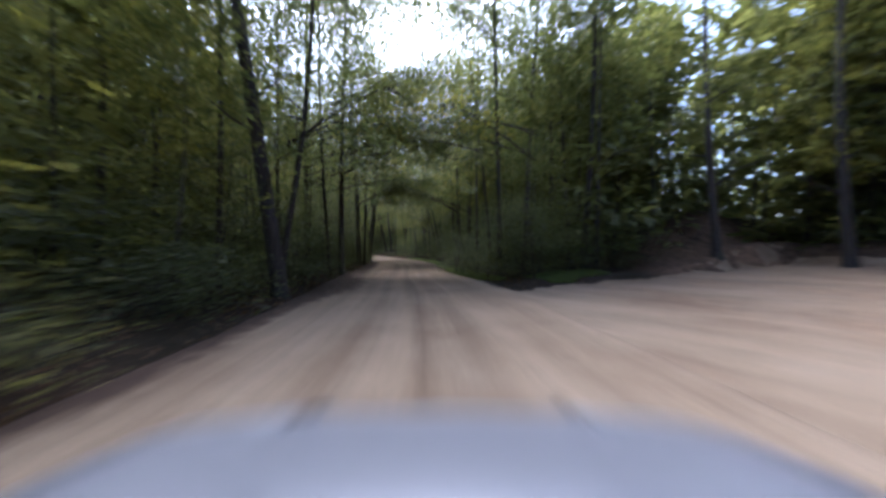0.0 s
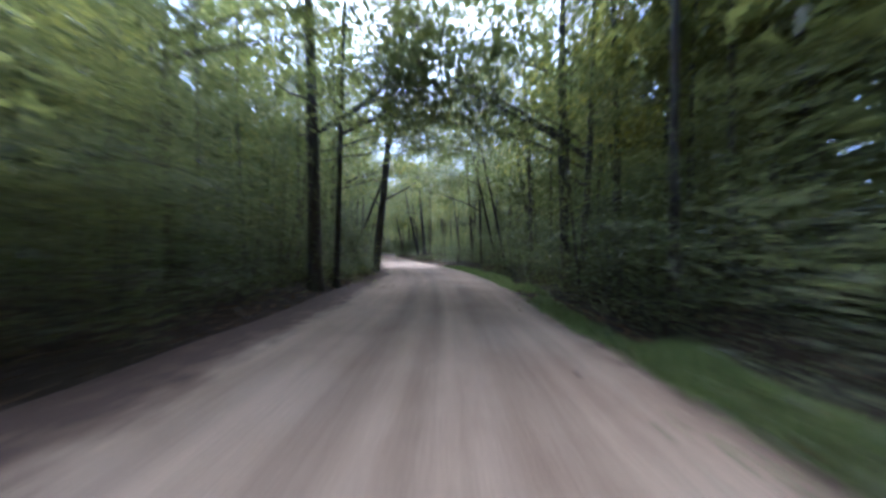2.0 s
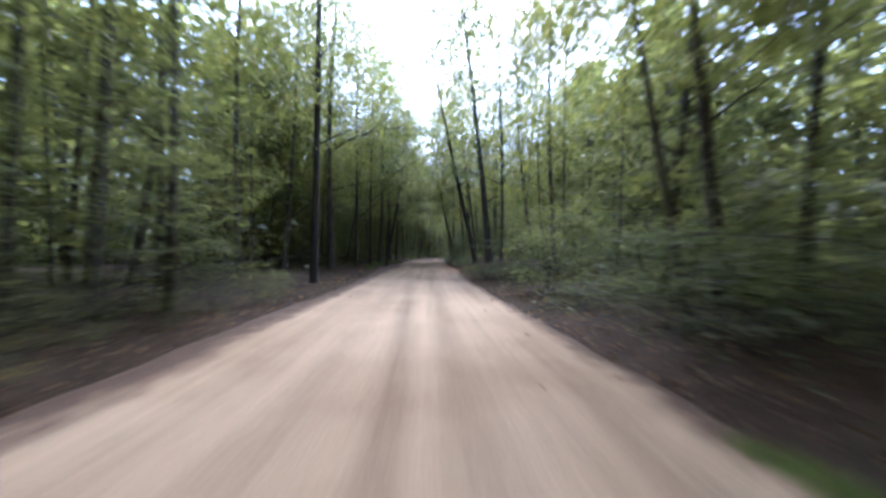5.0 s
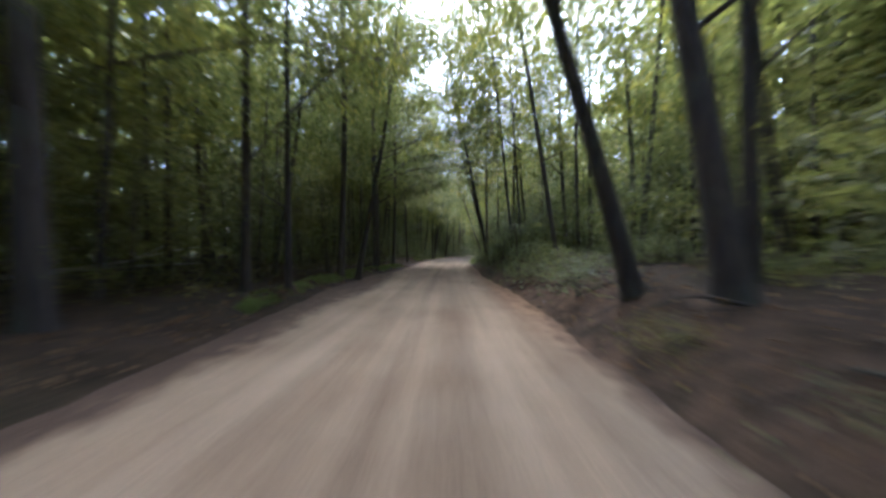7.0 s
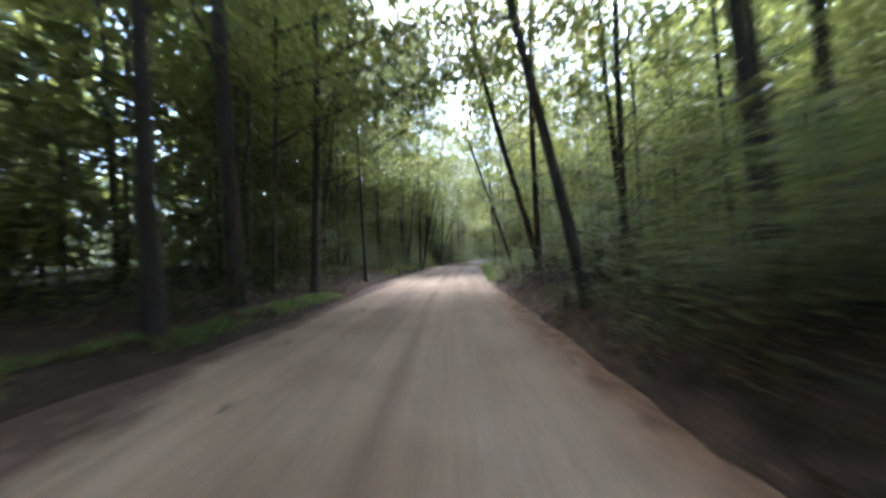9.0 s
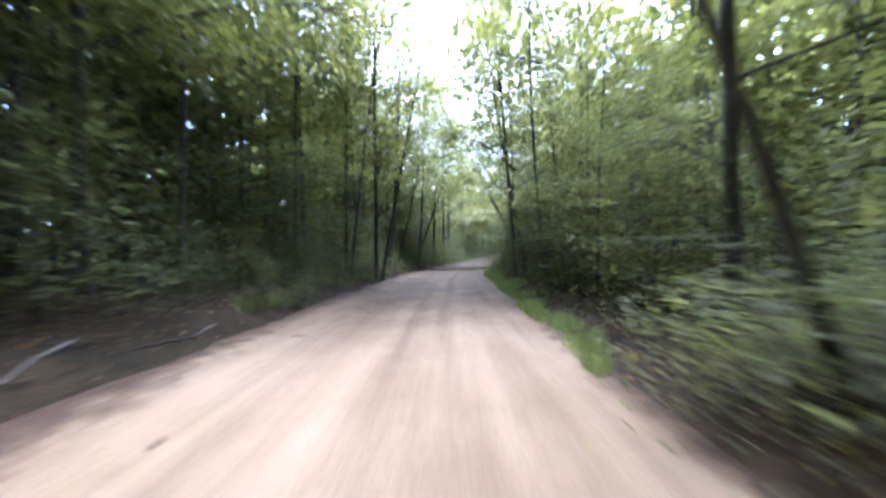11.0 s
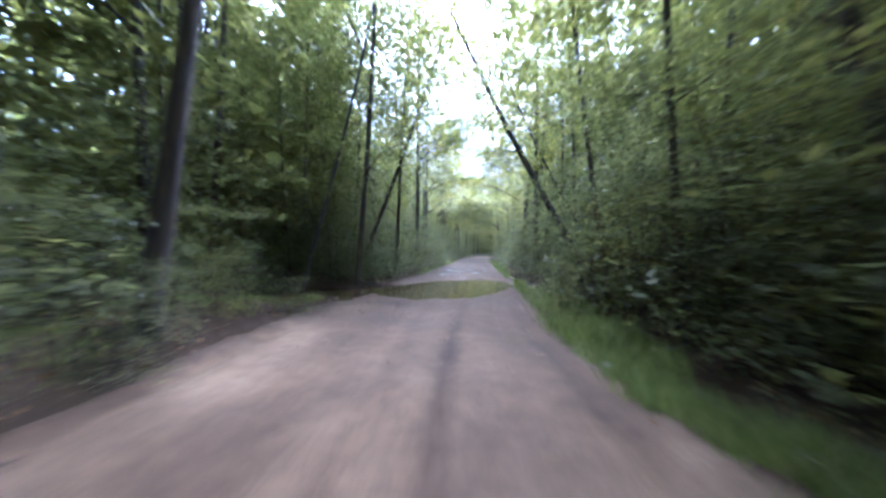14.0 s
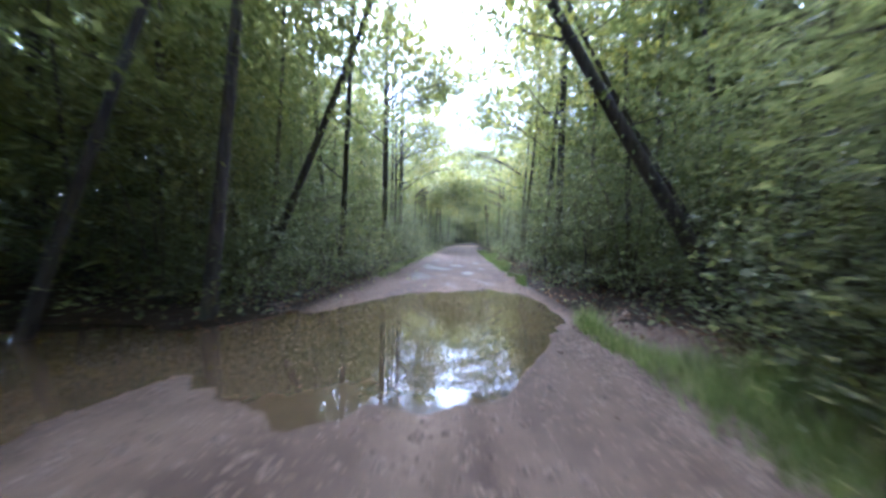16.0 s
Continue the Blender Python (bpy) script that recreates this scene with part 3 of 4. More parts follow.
# ---------------------------------------------------------------- trees that stand out one by one
# x, y, radius, height, lean in degrees, heading of the lean, fork height, crown kind
TREES = (
    (-5.26, 10.44, 0.25, 22, 9.2, 200, 0, 0),
    (-5.64, 10.93, 0.12, 15, 7.0, 34, 0, 1),
    (-6.36, 20.25, 0.18, 23, 1.8, 74, 0, 2),
    (-6.96, 19.89, 0.12, 18, 3.4, 223, 0, 3),
    (-8.28, 31.60, 0.26, 23, 3.0, 213, 0, 0),
    (-8.07, 32.90, 0.12, 21, 2.0, 322, 0, 1),
    (-9.82, 43.10, 0.31, 27, 3.4, 8, 14.5, 2),
    (-13.04, 45.27, 0.13, 19, 22.8, 39, 0, 3),
    (-11.60, 41.20, 0.10, 17, 4.0, 200, 0, 0),
    (3.35, 18.58, 0.17, 22, 1.7, 149, 0, 1),
    (3.35, 21.77, 0.10, 20, 7.4, 169, 0, 2),
    (17.19, 20.21, 0.25, 22, 2.4, 118, 0, 3),
    (23.60, 18.60, 0.30, 22, 1.5, 90, 0, 0),
    (1.97, 36.26, 0.25, 23, 1.0, 144, 0, 1),
    (2.85, 36.70, 0.19, 22, 1.5, 10, 0, 2),
    (4.90, 37.60, 0.22, 22, 2.5, 185, 0, 3),
    (9.79, 32.46, 0.28, 22, 6.0, 187, 0, 0),
    (-3.16, 58.75, 0.18, 22, 6.6, 173, 0, 1),
    (-0.74, 51.41, 0.13, 19, 15.6, 166, 0, 2),
    (-0.14, 46.55, 0.12, 18, 15.0, 170, 0, 3),
    (3.34, 53.60, 0.27, 22, 13.1, 159, 0, 0),
    (-4.42, 57.22, 0.09, 20, 10.0, 183, 0, 1),
    (-15.47, 47.67, 0.16, 20, 1.0, 190, 0, 2),
    (-12.63, 72.88, 0.18, 21, 16.6, 169, 0, 3),
    (-11.50, 72.05, 0.24, 24, 8.8, 160, 0, 0),
    (-10.78, 73.34, 0.14, 22, 2.8, 142, 0, 1),
    (-8.50, 76.97, 0.17, 22, 7.6, 201, 0, 2),
    (-22.52, 68.65, 0.25, 22, 0.6, 293, 0, 3),
    (-25.09, 66.86, 0.19, 22, 3.0, 21, 0, 0),
    (-24.90, 70.30, 0.10, 18, 2.0, 21, 0, 1),
    (-28.91, 74.04, 0.14, 20, 0.4, 94, 0, 2),
    (-23.53, 73.30, 0.15, 21, 0.7, 170, 0, 3),
    (-22.42, 74.00, 0.11, 19, 0.3, 241, 0, 0),
    (-27.70, 77.95, 0.13, 17, 9.2, 67, 0, 1),
    (-24.38, 78.97, 0.17, 22, 0.2, 226, 0, 2),
    (-24.11, 79.83, 0.15, 21, 10.7, 50, 0, 3),
    (-26.36, 85.03, 0.16, 21, 1.0, 21, 0, 0),
    (-28.52, 91.22, 0.15, 22, 1.1, 117, 0, 1),
    (-29.90, 90.60, 0.09, 19, 1.2, 20, 0, 2),
    (-29.93, 96.57, 0.09, 21, 1.6, 199, 0, 3),
    (-35.53, 99.89, 0.12, 21, 0.9, 235, 0, 0),
    (-34.02, 99.38, 0.11, 21, 1.1, 42, 0, 1),
    (-36.15, 107.95, 0.12, 21, 1.3, 36, 0, 2),
    (-39.71, 108.10, 0.17, 22, 0.4, 219, 0, 3),
    (-17.15, 86.98, 0.09, 22, 7.3, 184, 0, 0),
    (-16.81, 88.19, 0.09, 21, 4.6, 174, 0, 1),
    (-14.27, 80.68, 0.11, 23, 11.4, 160, 0, 2),
    (-10.09, 89.25, 0.20, 22, 3.1, 155, 0, 3),
    (-19.29, 89.31, 0.14, 20, 14.1, 174, 0, 0),
    (-20.69, 95.17, 0.13, 21, 14.8, 187, 0, 1),
    (-20.63, 94.58, 0.12, 20, 0.3, 133, 0, 2),
    (-12.01, 99.19, 0.24, 22, 0.3, 156, 0, 3),
    (-14.01, 91.66, 0.17, 20, 2.5, 201, 0, 0),
    (-22.12, 98.60, 0.07, 18, 21.5, 187, 0, 1),
    (-32.92, 110.17, 0.11, 23, 0.6, 297, 0, 2),
    (-34.87, 110.45, 0.11, 22, 0.6, 29, 0, 3),
    (-33.66, 108.79, 0.09, 20, 10.6, 61, 0, 0),
    (-33.13, 111.08, 0.105, 20, 13.2, 50, 0, 1),
    (-34.65, 114.91, 0.16, 22, 4.6, 73, 8, 2),
    (-36.14, 124.09, 0.13, 21, 5.3, 82, 0, 3),
    (-37.81, 122.52, 0.10, 16, 15.7, 49, 9, 0),
    (-38.07, 127.68, 0.13, 21, 22.0, 29, 10, 1),
    (-44.78, 126.52, 0.22, 22, 0.6, 42, 0, 2),
    (-26.01, 126.51, 0.18, 19, 31.2, 166, 0, 3),
    (-24.95, 128.15, 0.09, 17, 28.9, 161, 0, 0),
    (-25.50, 114.91, 0.10, 21, 10.8, 169, 0, 1),
    (-25.87, 112.30, 0.10, 21, 5.8, 170, 10, 2),
    (-24.43, 110.92, 0.09, 20, 3.8, 145, 0, 3),
    (-26.71, 121.40, 0.09, 21, 6.5, 174, 0, 0),
    (-26.28, 118.10, 0.08, 20, 2.8, 167, 0, 1),
    (-21.85, 132.98, 0.15, 20, 9.9, 160, 0, 2),
)


def bough_meshes(seed, size=0.22, corners=3, sprays=24, deep=0.16):
    """A bare arching limb, five metres long and pointing along x, and the leafy sprays at its end."""
    rng = np.random.default_rng(seed)
    verts, faces, rows = [], [], []
    pts = [Vector((0, 0, 0)), Vector((1.4, rng.normal(0, 0.1), 0.7)), Vector((2.9, rng.normal(0, 0.25), 1.3)), Vector((4.2, rng.normal(0, 0.3), 1.55)), Vector((5.0, rng.normal(0, 0.4), 1.45))]
    tube(verts, faces, pts, [0.055, 0.045, 0.032, 0.018, 0.006], 5)
    for _ in range(sprays):
        u = rng.uniform(1.0, 4.0)
        k = min(int(u), 3)
        p0 = pts[k].lerp(pts[k + 1], u - k)
        a = rng.choice((-1, 1)) * rng.uniform(0.2, 1.3)
        tip = p0 + Vector((math.cos(a), math.sin(a), rng.uniform(-0.35, 0.3))) * rng.uniform(0.6, 1.5)
        tube(verts, faces, [p0, p0.lerp(tip, 0.5) + Vector((0, 0, 0.08)), tip], [0.012, 0.008, 0.003], 3)
        m = rng.integers(16, 36)
        q = rng.normal(0, 1, (m, 3)) * (0.42, 0.42, deep) + np.array(tip)
        rows.append(np.column_stack([q, rng.normal(a, 0.7, m)]))
    return mesh_of("bough", verts, faces), blades("foliage", leaves(np.concatenate(rows), size, rng, corners), corners)


BOUGHS = [bough_meshes(300 + k) for k in range(7)]
LOW_BOUGHS = [bough_meshes(330 + k, 0.13, 4, 34, 0.07) for k in range(5)]


def add_boughs(ob, x, y, rng, count, top):
    """Limbs that reach from a roadside tree over the track."""
    s, l = along(x, y)
    for _ in range(count):
        tip = at(s + rng.uniform(-2.2, 2.2), (1 if l > 0 else -1) * rng.uniform(-2.2 if s < 64 else -1.5 if 84 < s < 97 and l < 0 else -1.0 if s > 148 else 0.1, 2.2))
        d = Vector((tip.x - x, tip.y - y))
        if d.length > 10:
            continue
        limb, spray = rng.choice(BOUGHS)
        m = pose(x, y, ground_z(x, y) + rng.uniform(5.2, top), 0, 0, math.degrees(math.atan2(d.y, d.x))) @ Matrix.Diagonal((d.length / 5, 1, rng.uniform(0.7, 1.5), 1))
        bough = hung("bough", limb, M_BARK, ob)
        bough.matrix_basis = ob.matrix_basis.inverted() @ m
        hung("foliage", spray, M_LEAF, bough)


def add_low_boughs(ob, x, y, rng, count):
    """Flat leafy limbs at eye height that stop short of the track."""
    s, l = along(x, y)
    side = 1 if l > 0 else -1
    for _ in range(count):
        tip_s = s + rng.uniform(-1.6, 1.6)
        reach = half_width(tip_s, side) + rng.uniform(0.5, 1.6)
        tip = at(tip_s, side * reach)
        d = Vector((tip.x - x, tip.y - y))
        if not 1.2 < d.length < 6 or abs(l) < reach:
            continue
        limb, spray = rng.choice(LOW_BOUGHS)
        m = pose(x, y, ground_z(x, y) + rng.uniform(0.9, 3.6), 0, 0, math.degrees(math.atan2(d.y, d.x))) @ Matrix.Diagonal((d.length / 5, 0.8, rng.uniform(0.1, 0.5), 1))
        bough = hung("bough", limb, M_BARK, ob)
        bough.matrix_basis = ob.matrix_basis.inverted() @ m
        hung("foliage", spray, M_SHRUB, bough)


BOUGH_RNG = random.Random(17)
TAKEN = []
for i, (x, y, r, h, lean, heading, fork, crown) in enumerate(TREES):
    one = tree(x, y, r, h, radians(lean), radians(heading), fork, crown, seed=100 + i)
    if lean < 7 and edge_out(*along(x, y)) < 5:
        add_boughs(one, x, y, BOUGH_RNG, 7 if s_of(x, y) < 52 else 4 if s_of(x, y) < 64 else 7 if 84 < s_of(x, y) < 104 else 2, 19)
    TAKEN.append((x, y))

# the rest of the stand along the road
STAND = random.Random(5)


def scatter(count, reach, gap, inner, taken, tries=40000, first=None, last=None):
    out = []
    lo, hi = (-BACK + 2 if first is None else first), (LENGTH - 2 if last is None else last)
    for _ in range(tries):
        s, l = STAND.uniform(lo, hi), STAND.uniform(-reach, reach)
        if edge_out(s, l) < inner or clearing(s - 1.2, l) > 0 or (123.5 < s < 129.3 and -8.5 < l < 0) or (66 < s < 79 and -12 < l < -3.5) or (inner > 1.5 and 60 < s < 77 and 2 < l < 6.8) or (inner > 1.5 and 120 < s < 136 and 2 < l < 7.5):
            continue
        if 60 < s < 108 and STAND.random() < (0.75 if l < 0 and s > 82 else 0.35):
            continue
        p = at(s, l)
        if any(abs(p.x - a) < gap and (p.x - a) ** 2 + (p.y - b) ** 2 < gap * gap for a, b in taken):
            continue
        taken.append((p.x, p.y))
        out.append((s, l, p.x, p.y))
        if len(out) >= count:
            break
    return out


def removed(things):
    for ob in things:
        for c in list(ob.children):
            bpy.data.objects.remove(c)
        bpy.data.objects.remove(ob)


PATTERNS = [tree(-60 - 6 * k, -60, (0.11, 0.15, 0.19, 0.13, 0.06, 0.05)[k % 6], (20, 23, 25, 21, 9, 8)[k % 6], radians(STAND.uniform(0, 7)), STAND.uniform(0, 6), 0, k % 6, seed=40 + k) for k in range(12)]
# the four at s 118 to 127 are added to shade the right bank
BEHIND = [(s, l, *at(s, l)) for s, l in ((18.5, 10.5), (28.5, 19), (29.5, 22), (29, 26), (27, 30), (22, 12), (28, 16), (32, 20), (32, 25), (28, 12.5),
                                         (16, 30.5), (11, 31), (6, 30.5), (0, 30.5), (-5, 29.5), (22, 33), (19, 7), (118.5, 8.6), (121, 8.0), (123.8, 9.2), (126.6, 8.4),
                                         (95, -10.4), (97.5, -8.0), (99.5, -9.8), (103, -7.6), (106, -9.6), (109, -8.2), (101, -12))]
OVER = [(s, l, *at(s, l)) for s, l in ((136 + 4.3 * k + STAND.uniform(-1, 1), (1 if k % 2 else -1) * STAND.uniform(4.2, 5.2)) for k in range(20))]
TAKEN += [(x, y) for s, l, x, y in BEHIND + OVER]
for s, l, x, y in scatter(194, 12.5, 2.7, 1.9, TAKEN) + BEHIND + OVER:
    near = edge_out(s, l) < 3.2 and not (38 < s < 62 or s > 134 or (60 < s < 112 and l < 0))
    k = STAND.choice((4, 5, 4, 5, 4, 5, 5) if near else (0, 1, 2, 3, 1, 3, 4) if l > 0 or not 60 < s < 112 else (0, 1, 2, 3)) + 6 * STAND.randint(0, 1)
    one = copy_thing(PATTERNS[k], pose(x, y, ground_z(x, y), 0, 0, STAND.uniform(0, 360)) @ Matrix.Scale(STAND.uniform(0.85, 1.12), 4))
    if s > 12 and edge_out(s, l) < 4.5 and BOUGH_RNG.random() < 0.8:
        add_boughs(one, x, y, BOUGH_RNG, 7 if s > 140 else 3 if s < 64 else 2, 7.5 if k % 6 > 3 else 18)
    if 14 < s < 140 and edge_out(s, l) < 6 and not (62 < s < 104 and (l < 0 or s < 93)) and not (30 < s < 41 and l > 0) and (l > 0 or s > 50 or int(s) % 2):
        add_low_boughs(one, x, y, BOUGH_RNG, 3 if s > 104 and l > 0 else 2)
# a slender tree whose pale flat bough droops over the bank
p = at(67.6, 7.2)
one = copy_thing(PATTERNS[4], pose(p.x, p.y, ground_z(p.x, p.y)))
for s, l, up, grow in ((66.6, 3.6, 1.15, 1.15), (67.4, 4.2, 1.5, 1.0)):
    tip = at(s, l)
    d = Vector((tip.x - p.x, tip.y - p.y))
    bough = hung("bough", LOW_BOUGHS[1][0], M_BARK, one)
    bough.matrix_basis = pose(0, 0, up, 0, 0, math.degrees(math.atan2(d.y, d.x))) @ Matrix.Diagonal((d.length / 5, grow, 0.25, 1))
    hung("foliage", LOW_BOUGHS[1][1], M_SHRUB, bough)
removed(PATTERNS)


# ---------------------------------------------------------------- shrubs and saplings under the trees
def shrub(kind):
    rng = np.random.default_rng(70 + kind)
    height, spread, count = ((2.3, 1.25, 34), (3.2, 1.5, 42), (1.5, 1.1, 26), (3.9, 1.7, 46), (1.0, 0.9, 20), (6.2, 2.2, 92), (5.2, 2.5, 84))[kind]
    young = kind > 4
    ob = tagged(new("sapling" if young else "shrub"), ("leafy green shrub spreading in flat layers by the track", "tall arching green shrub at the wood's edge",
                               "low rounded green bush on the forest floor", "young leafy sapling with drooping branches", "small green seedling among dead leaves",
                               "tall thin understorey sapling leafy from foot to tip", "broad understorey sapling with tiers of drooping leaves")[kind], "sapling" if young else "shrub", "saplings under the trees" if young else "undergrowth by the road")
    for _ in range(3 + kind % 3):
        verts, faces = [], []
        a, r = rng.uniform(0, 6.28), spread * rng.uniform(0.2, 0.7)
        pts = [Vector((0.05 * math.cos(a), 0.05 * math.sin(a), -0.1)), Vector((r * 0.4 * math.cos(a), r * 0.4 * math.sin(a), height * 0.5)),
               Vector((r * math.cos(a), r * math.sin(a), height * rng.uniform(0.8, 0.95)))]
        tube(verts, faces, pts, [0.022, 0.014, 0.004], 4)
        hung("stem", mesh_of("stem", verts, faces), M_BARK, ob)
    spots = crown_spots(rng, height, 0.25, spread, count, 36, 0.08, 0.9)
    spots[:, 2] = np.maximum(spots[:, 2], 0.05)
    hung("foliage", blades("foliage", leaves(spots, 0.112, rng, 4, 0.25), 4), M_SHRUB, ob)
    return ob


SHRUBS = [shrub(k) for k in range(7)]


def thick(s, l):
    """How thick the undergrowth stands, and how far from the road's edge it begins."""
    if l < 0:
        if s < 50:
            return 0.85, 1.0 if s > 12 else 1.35
        if s < 100:
            return 0.22, 2.4
        return (0.6, 1.7) if s < 114 else (1.0, 1.2 if s < 123 else 0.5)
    if s < 22:
        return 1.0, 0.5
    if s < 62:
        return 0.9, 1.9
    if s < 104:
        return (0.5, 5.2) if s < 84 else (0.7, 1.5)
    return 1.0, 2.6 if s < 125 else 1.4


LOW, WANTED = [], []
for s, l, x, y in scatter(1150, 9.5, 0.85, 0.5, LOW, 60000, -8, 152) + scatter(160, 8.0, 1.2, 0.7, LOW, 9000, 152, LENGTH - 5):
    dense, begin = thick(s, l)
    out = edge_out(s, l)
    if STAND.random() <= dense and out >= begin:
        WANTED.append((out - begin, x, y, STAND.uniform(0, 6.28), STAND.uniform(0.75, 1.2), STAND.choice((0, 1, 2, 4) if out < begin + 1.2 else (0, 1, 3, 3, 2))))
WANTED.sort()
for out, x, y, turn, size, k in WANTED[:110]:
    copy_thing(SHRUBS[k], pose(x, y, ground_z(x, y) - 0.03) @ Matrix.Rotation(turn, 4, "Z") @ Matrix.Scale(size, 4))
joined = []
for out, x, y, turn, size, k in WANTED[110:]:
    me = SHRUBS[k].children[-1].data if SHRUBS[k].children[-1].name.startswith("foliage") else SHRUBS[k].children[0].data
    v = np.zeros(len(me.vertices) * 3, dtype=np.float32)
    me.vertices.foreach_get("co", v)
    v = v.reshape(-1, 4, 3)[::4].reshape(-1, 3) * (size, size, size)
    c, q = math.cos(turn), math.sin(turn)
    joined.append(np.column_stack([v[:, 0] * c - v[:, 1] * q + x, v[:, 0] * q + v[:, 1] * c + y, v[:, 2] + ground_z(x, y)]))
hung("foliage", blades("foliage", np.concatenate(joined), 4), M_SHRUB, tagged(new("undergrowth"), "thick green undergrowth between the tree trunks", "undergrowth", kind="stuff"))
# the thick leafy banks that lean towards the track
for s0, s1, step, l, size in ((111, 127, 1.5, 5.9, 1.3), (116, 128, 1.7, 4.5, 0.85), (30, 48, 2.1, 6.4, 0.95), (28, 42, 2.2, -6.0, 0.85), (36, 62, 1.5, -5.0, 0.36), (42.2, 47, 0.8, -4.25, 0.34), (130.5, 138, 1.2, -5.4, 0.7), (122, 128.8, 1.0, -8.3, 0.75), (129.5, 131.2, 0.6, -7.4, 0.6), (129.9, 131.5, 0.6, -5.0, 0.5), (86, 101, 2.1, 5.2, 0.6), (83, 102, 1.5, 4.0, 0.3), (107, 119, 1.0, -6.6, 0.5), (119, 123.5, 1.1, -5.4, 0.45), (107, 123.5, 0.75, -3.95, 0.36), (106, 123, 1.1, -5.5, 0.34), (108, 122, 1.6, -5.9, 0.5)):
    s = s0
    while s < s1:
        p = at(s, l + STAND.uniform(-0.4, 0.6))
        copy_thing(SHRUBS[STAND.choice((1, 3, 1, 0))], pose(p.x, p.y, ground_z(p.x, p.y) - 0.03, 0, 0, STAND.uniform(0, 360)) @ Matrix.Scale(size * STAND.uniform(0.85, 1.15), 4))
        s += step * STAND.uniform(0.8, 1.2)
# seedlings and small bushes on the clay bank
for k in range(58):
    s = STAND.uniform(67, 103)
    l = half_width(s, 1) + 0.7 + STAND.expovariate(0.55)
    p = at(s, l)
    copy_thing(SHRUBS[STAND.choice((4, 4, 2, 0)) if s > 83 else 4], pose(p.x, p.y, ground_z(p.x, p.y) - 0.03, 0, 0, STAND.uniform(0, 360)) @ Matrix.Scale(STAND.uniform(0.45, 0.9), 4))
# taller saplings that fill the space under the crowns
for s0, s1, step, l0, l1 in ((17, 60, 2.6, -8.2, -5.6), (21, 62, 2.2, 7.0, 9.6), (70, 104, 4.2, 7.6, 10.5), (74, 104, 2.0, -10.0, -6.2), (106, 150, 1.7, 4.9, 7.0), (112, 123, 4.0, -8.6, -6.4), (129.8, 150, 1.8, -7.6, -5.0), (123, 129.5, 1.5, -10.6, -8.8), (24, 33, 0.9, 17, 34),
                             (150, 215, 3.2, 4.4, 7.0), (150, 215, 3.2, -7.0, -4.4), (120, 150, 3.0, 7.5, 10.0)):
    s = s0
    while s < s1:
        p = at(s, STAND.uniform(l0, l1))
        copy_thing(SHRUBS[STAND.choice((5, 6))], pose(p.x, p.y, ground_z(p.x, p.y) - 0.03, 0, 0, STAND.uniform(0, 360)) @ Matrix.Scale(STAND.uniform(0.8, 1.15), 4))
        s += step * STAND.uniform(0.8, 1.2)
# the big dark bush on the corner of the clearing and its neighbours
for x, y, k, size in ((4.0, 16.4, 1, 1.15), (5.2, 17.6, 1, 1.05), (2.9, 17.6, 3, 0.9), (6.8, 17.4, 2, 1.1), (8.6, 18.6, 0, 1.1), (11.0, 20.0, 1, 1.1), (7.6, 19.8, 3, 1.0), (13.5, 21.5, 3, 1.1)):
    copy_thing(SHRUBS[k], pose(x, y, ground_z(x, y) - 0.03, 0, 0, 40 * x) @ Matrix.Scale(size, 4))
removed(SHRUBS)


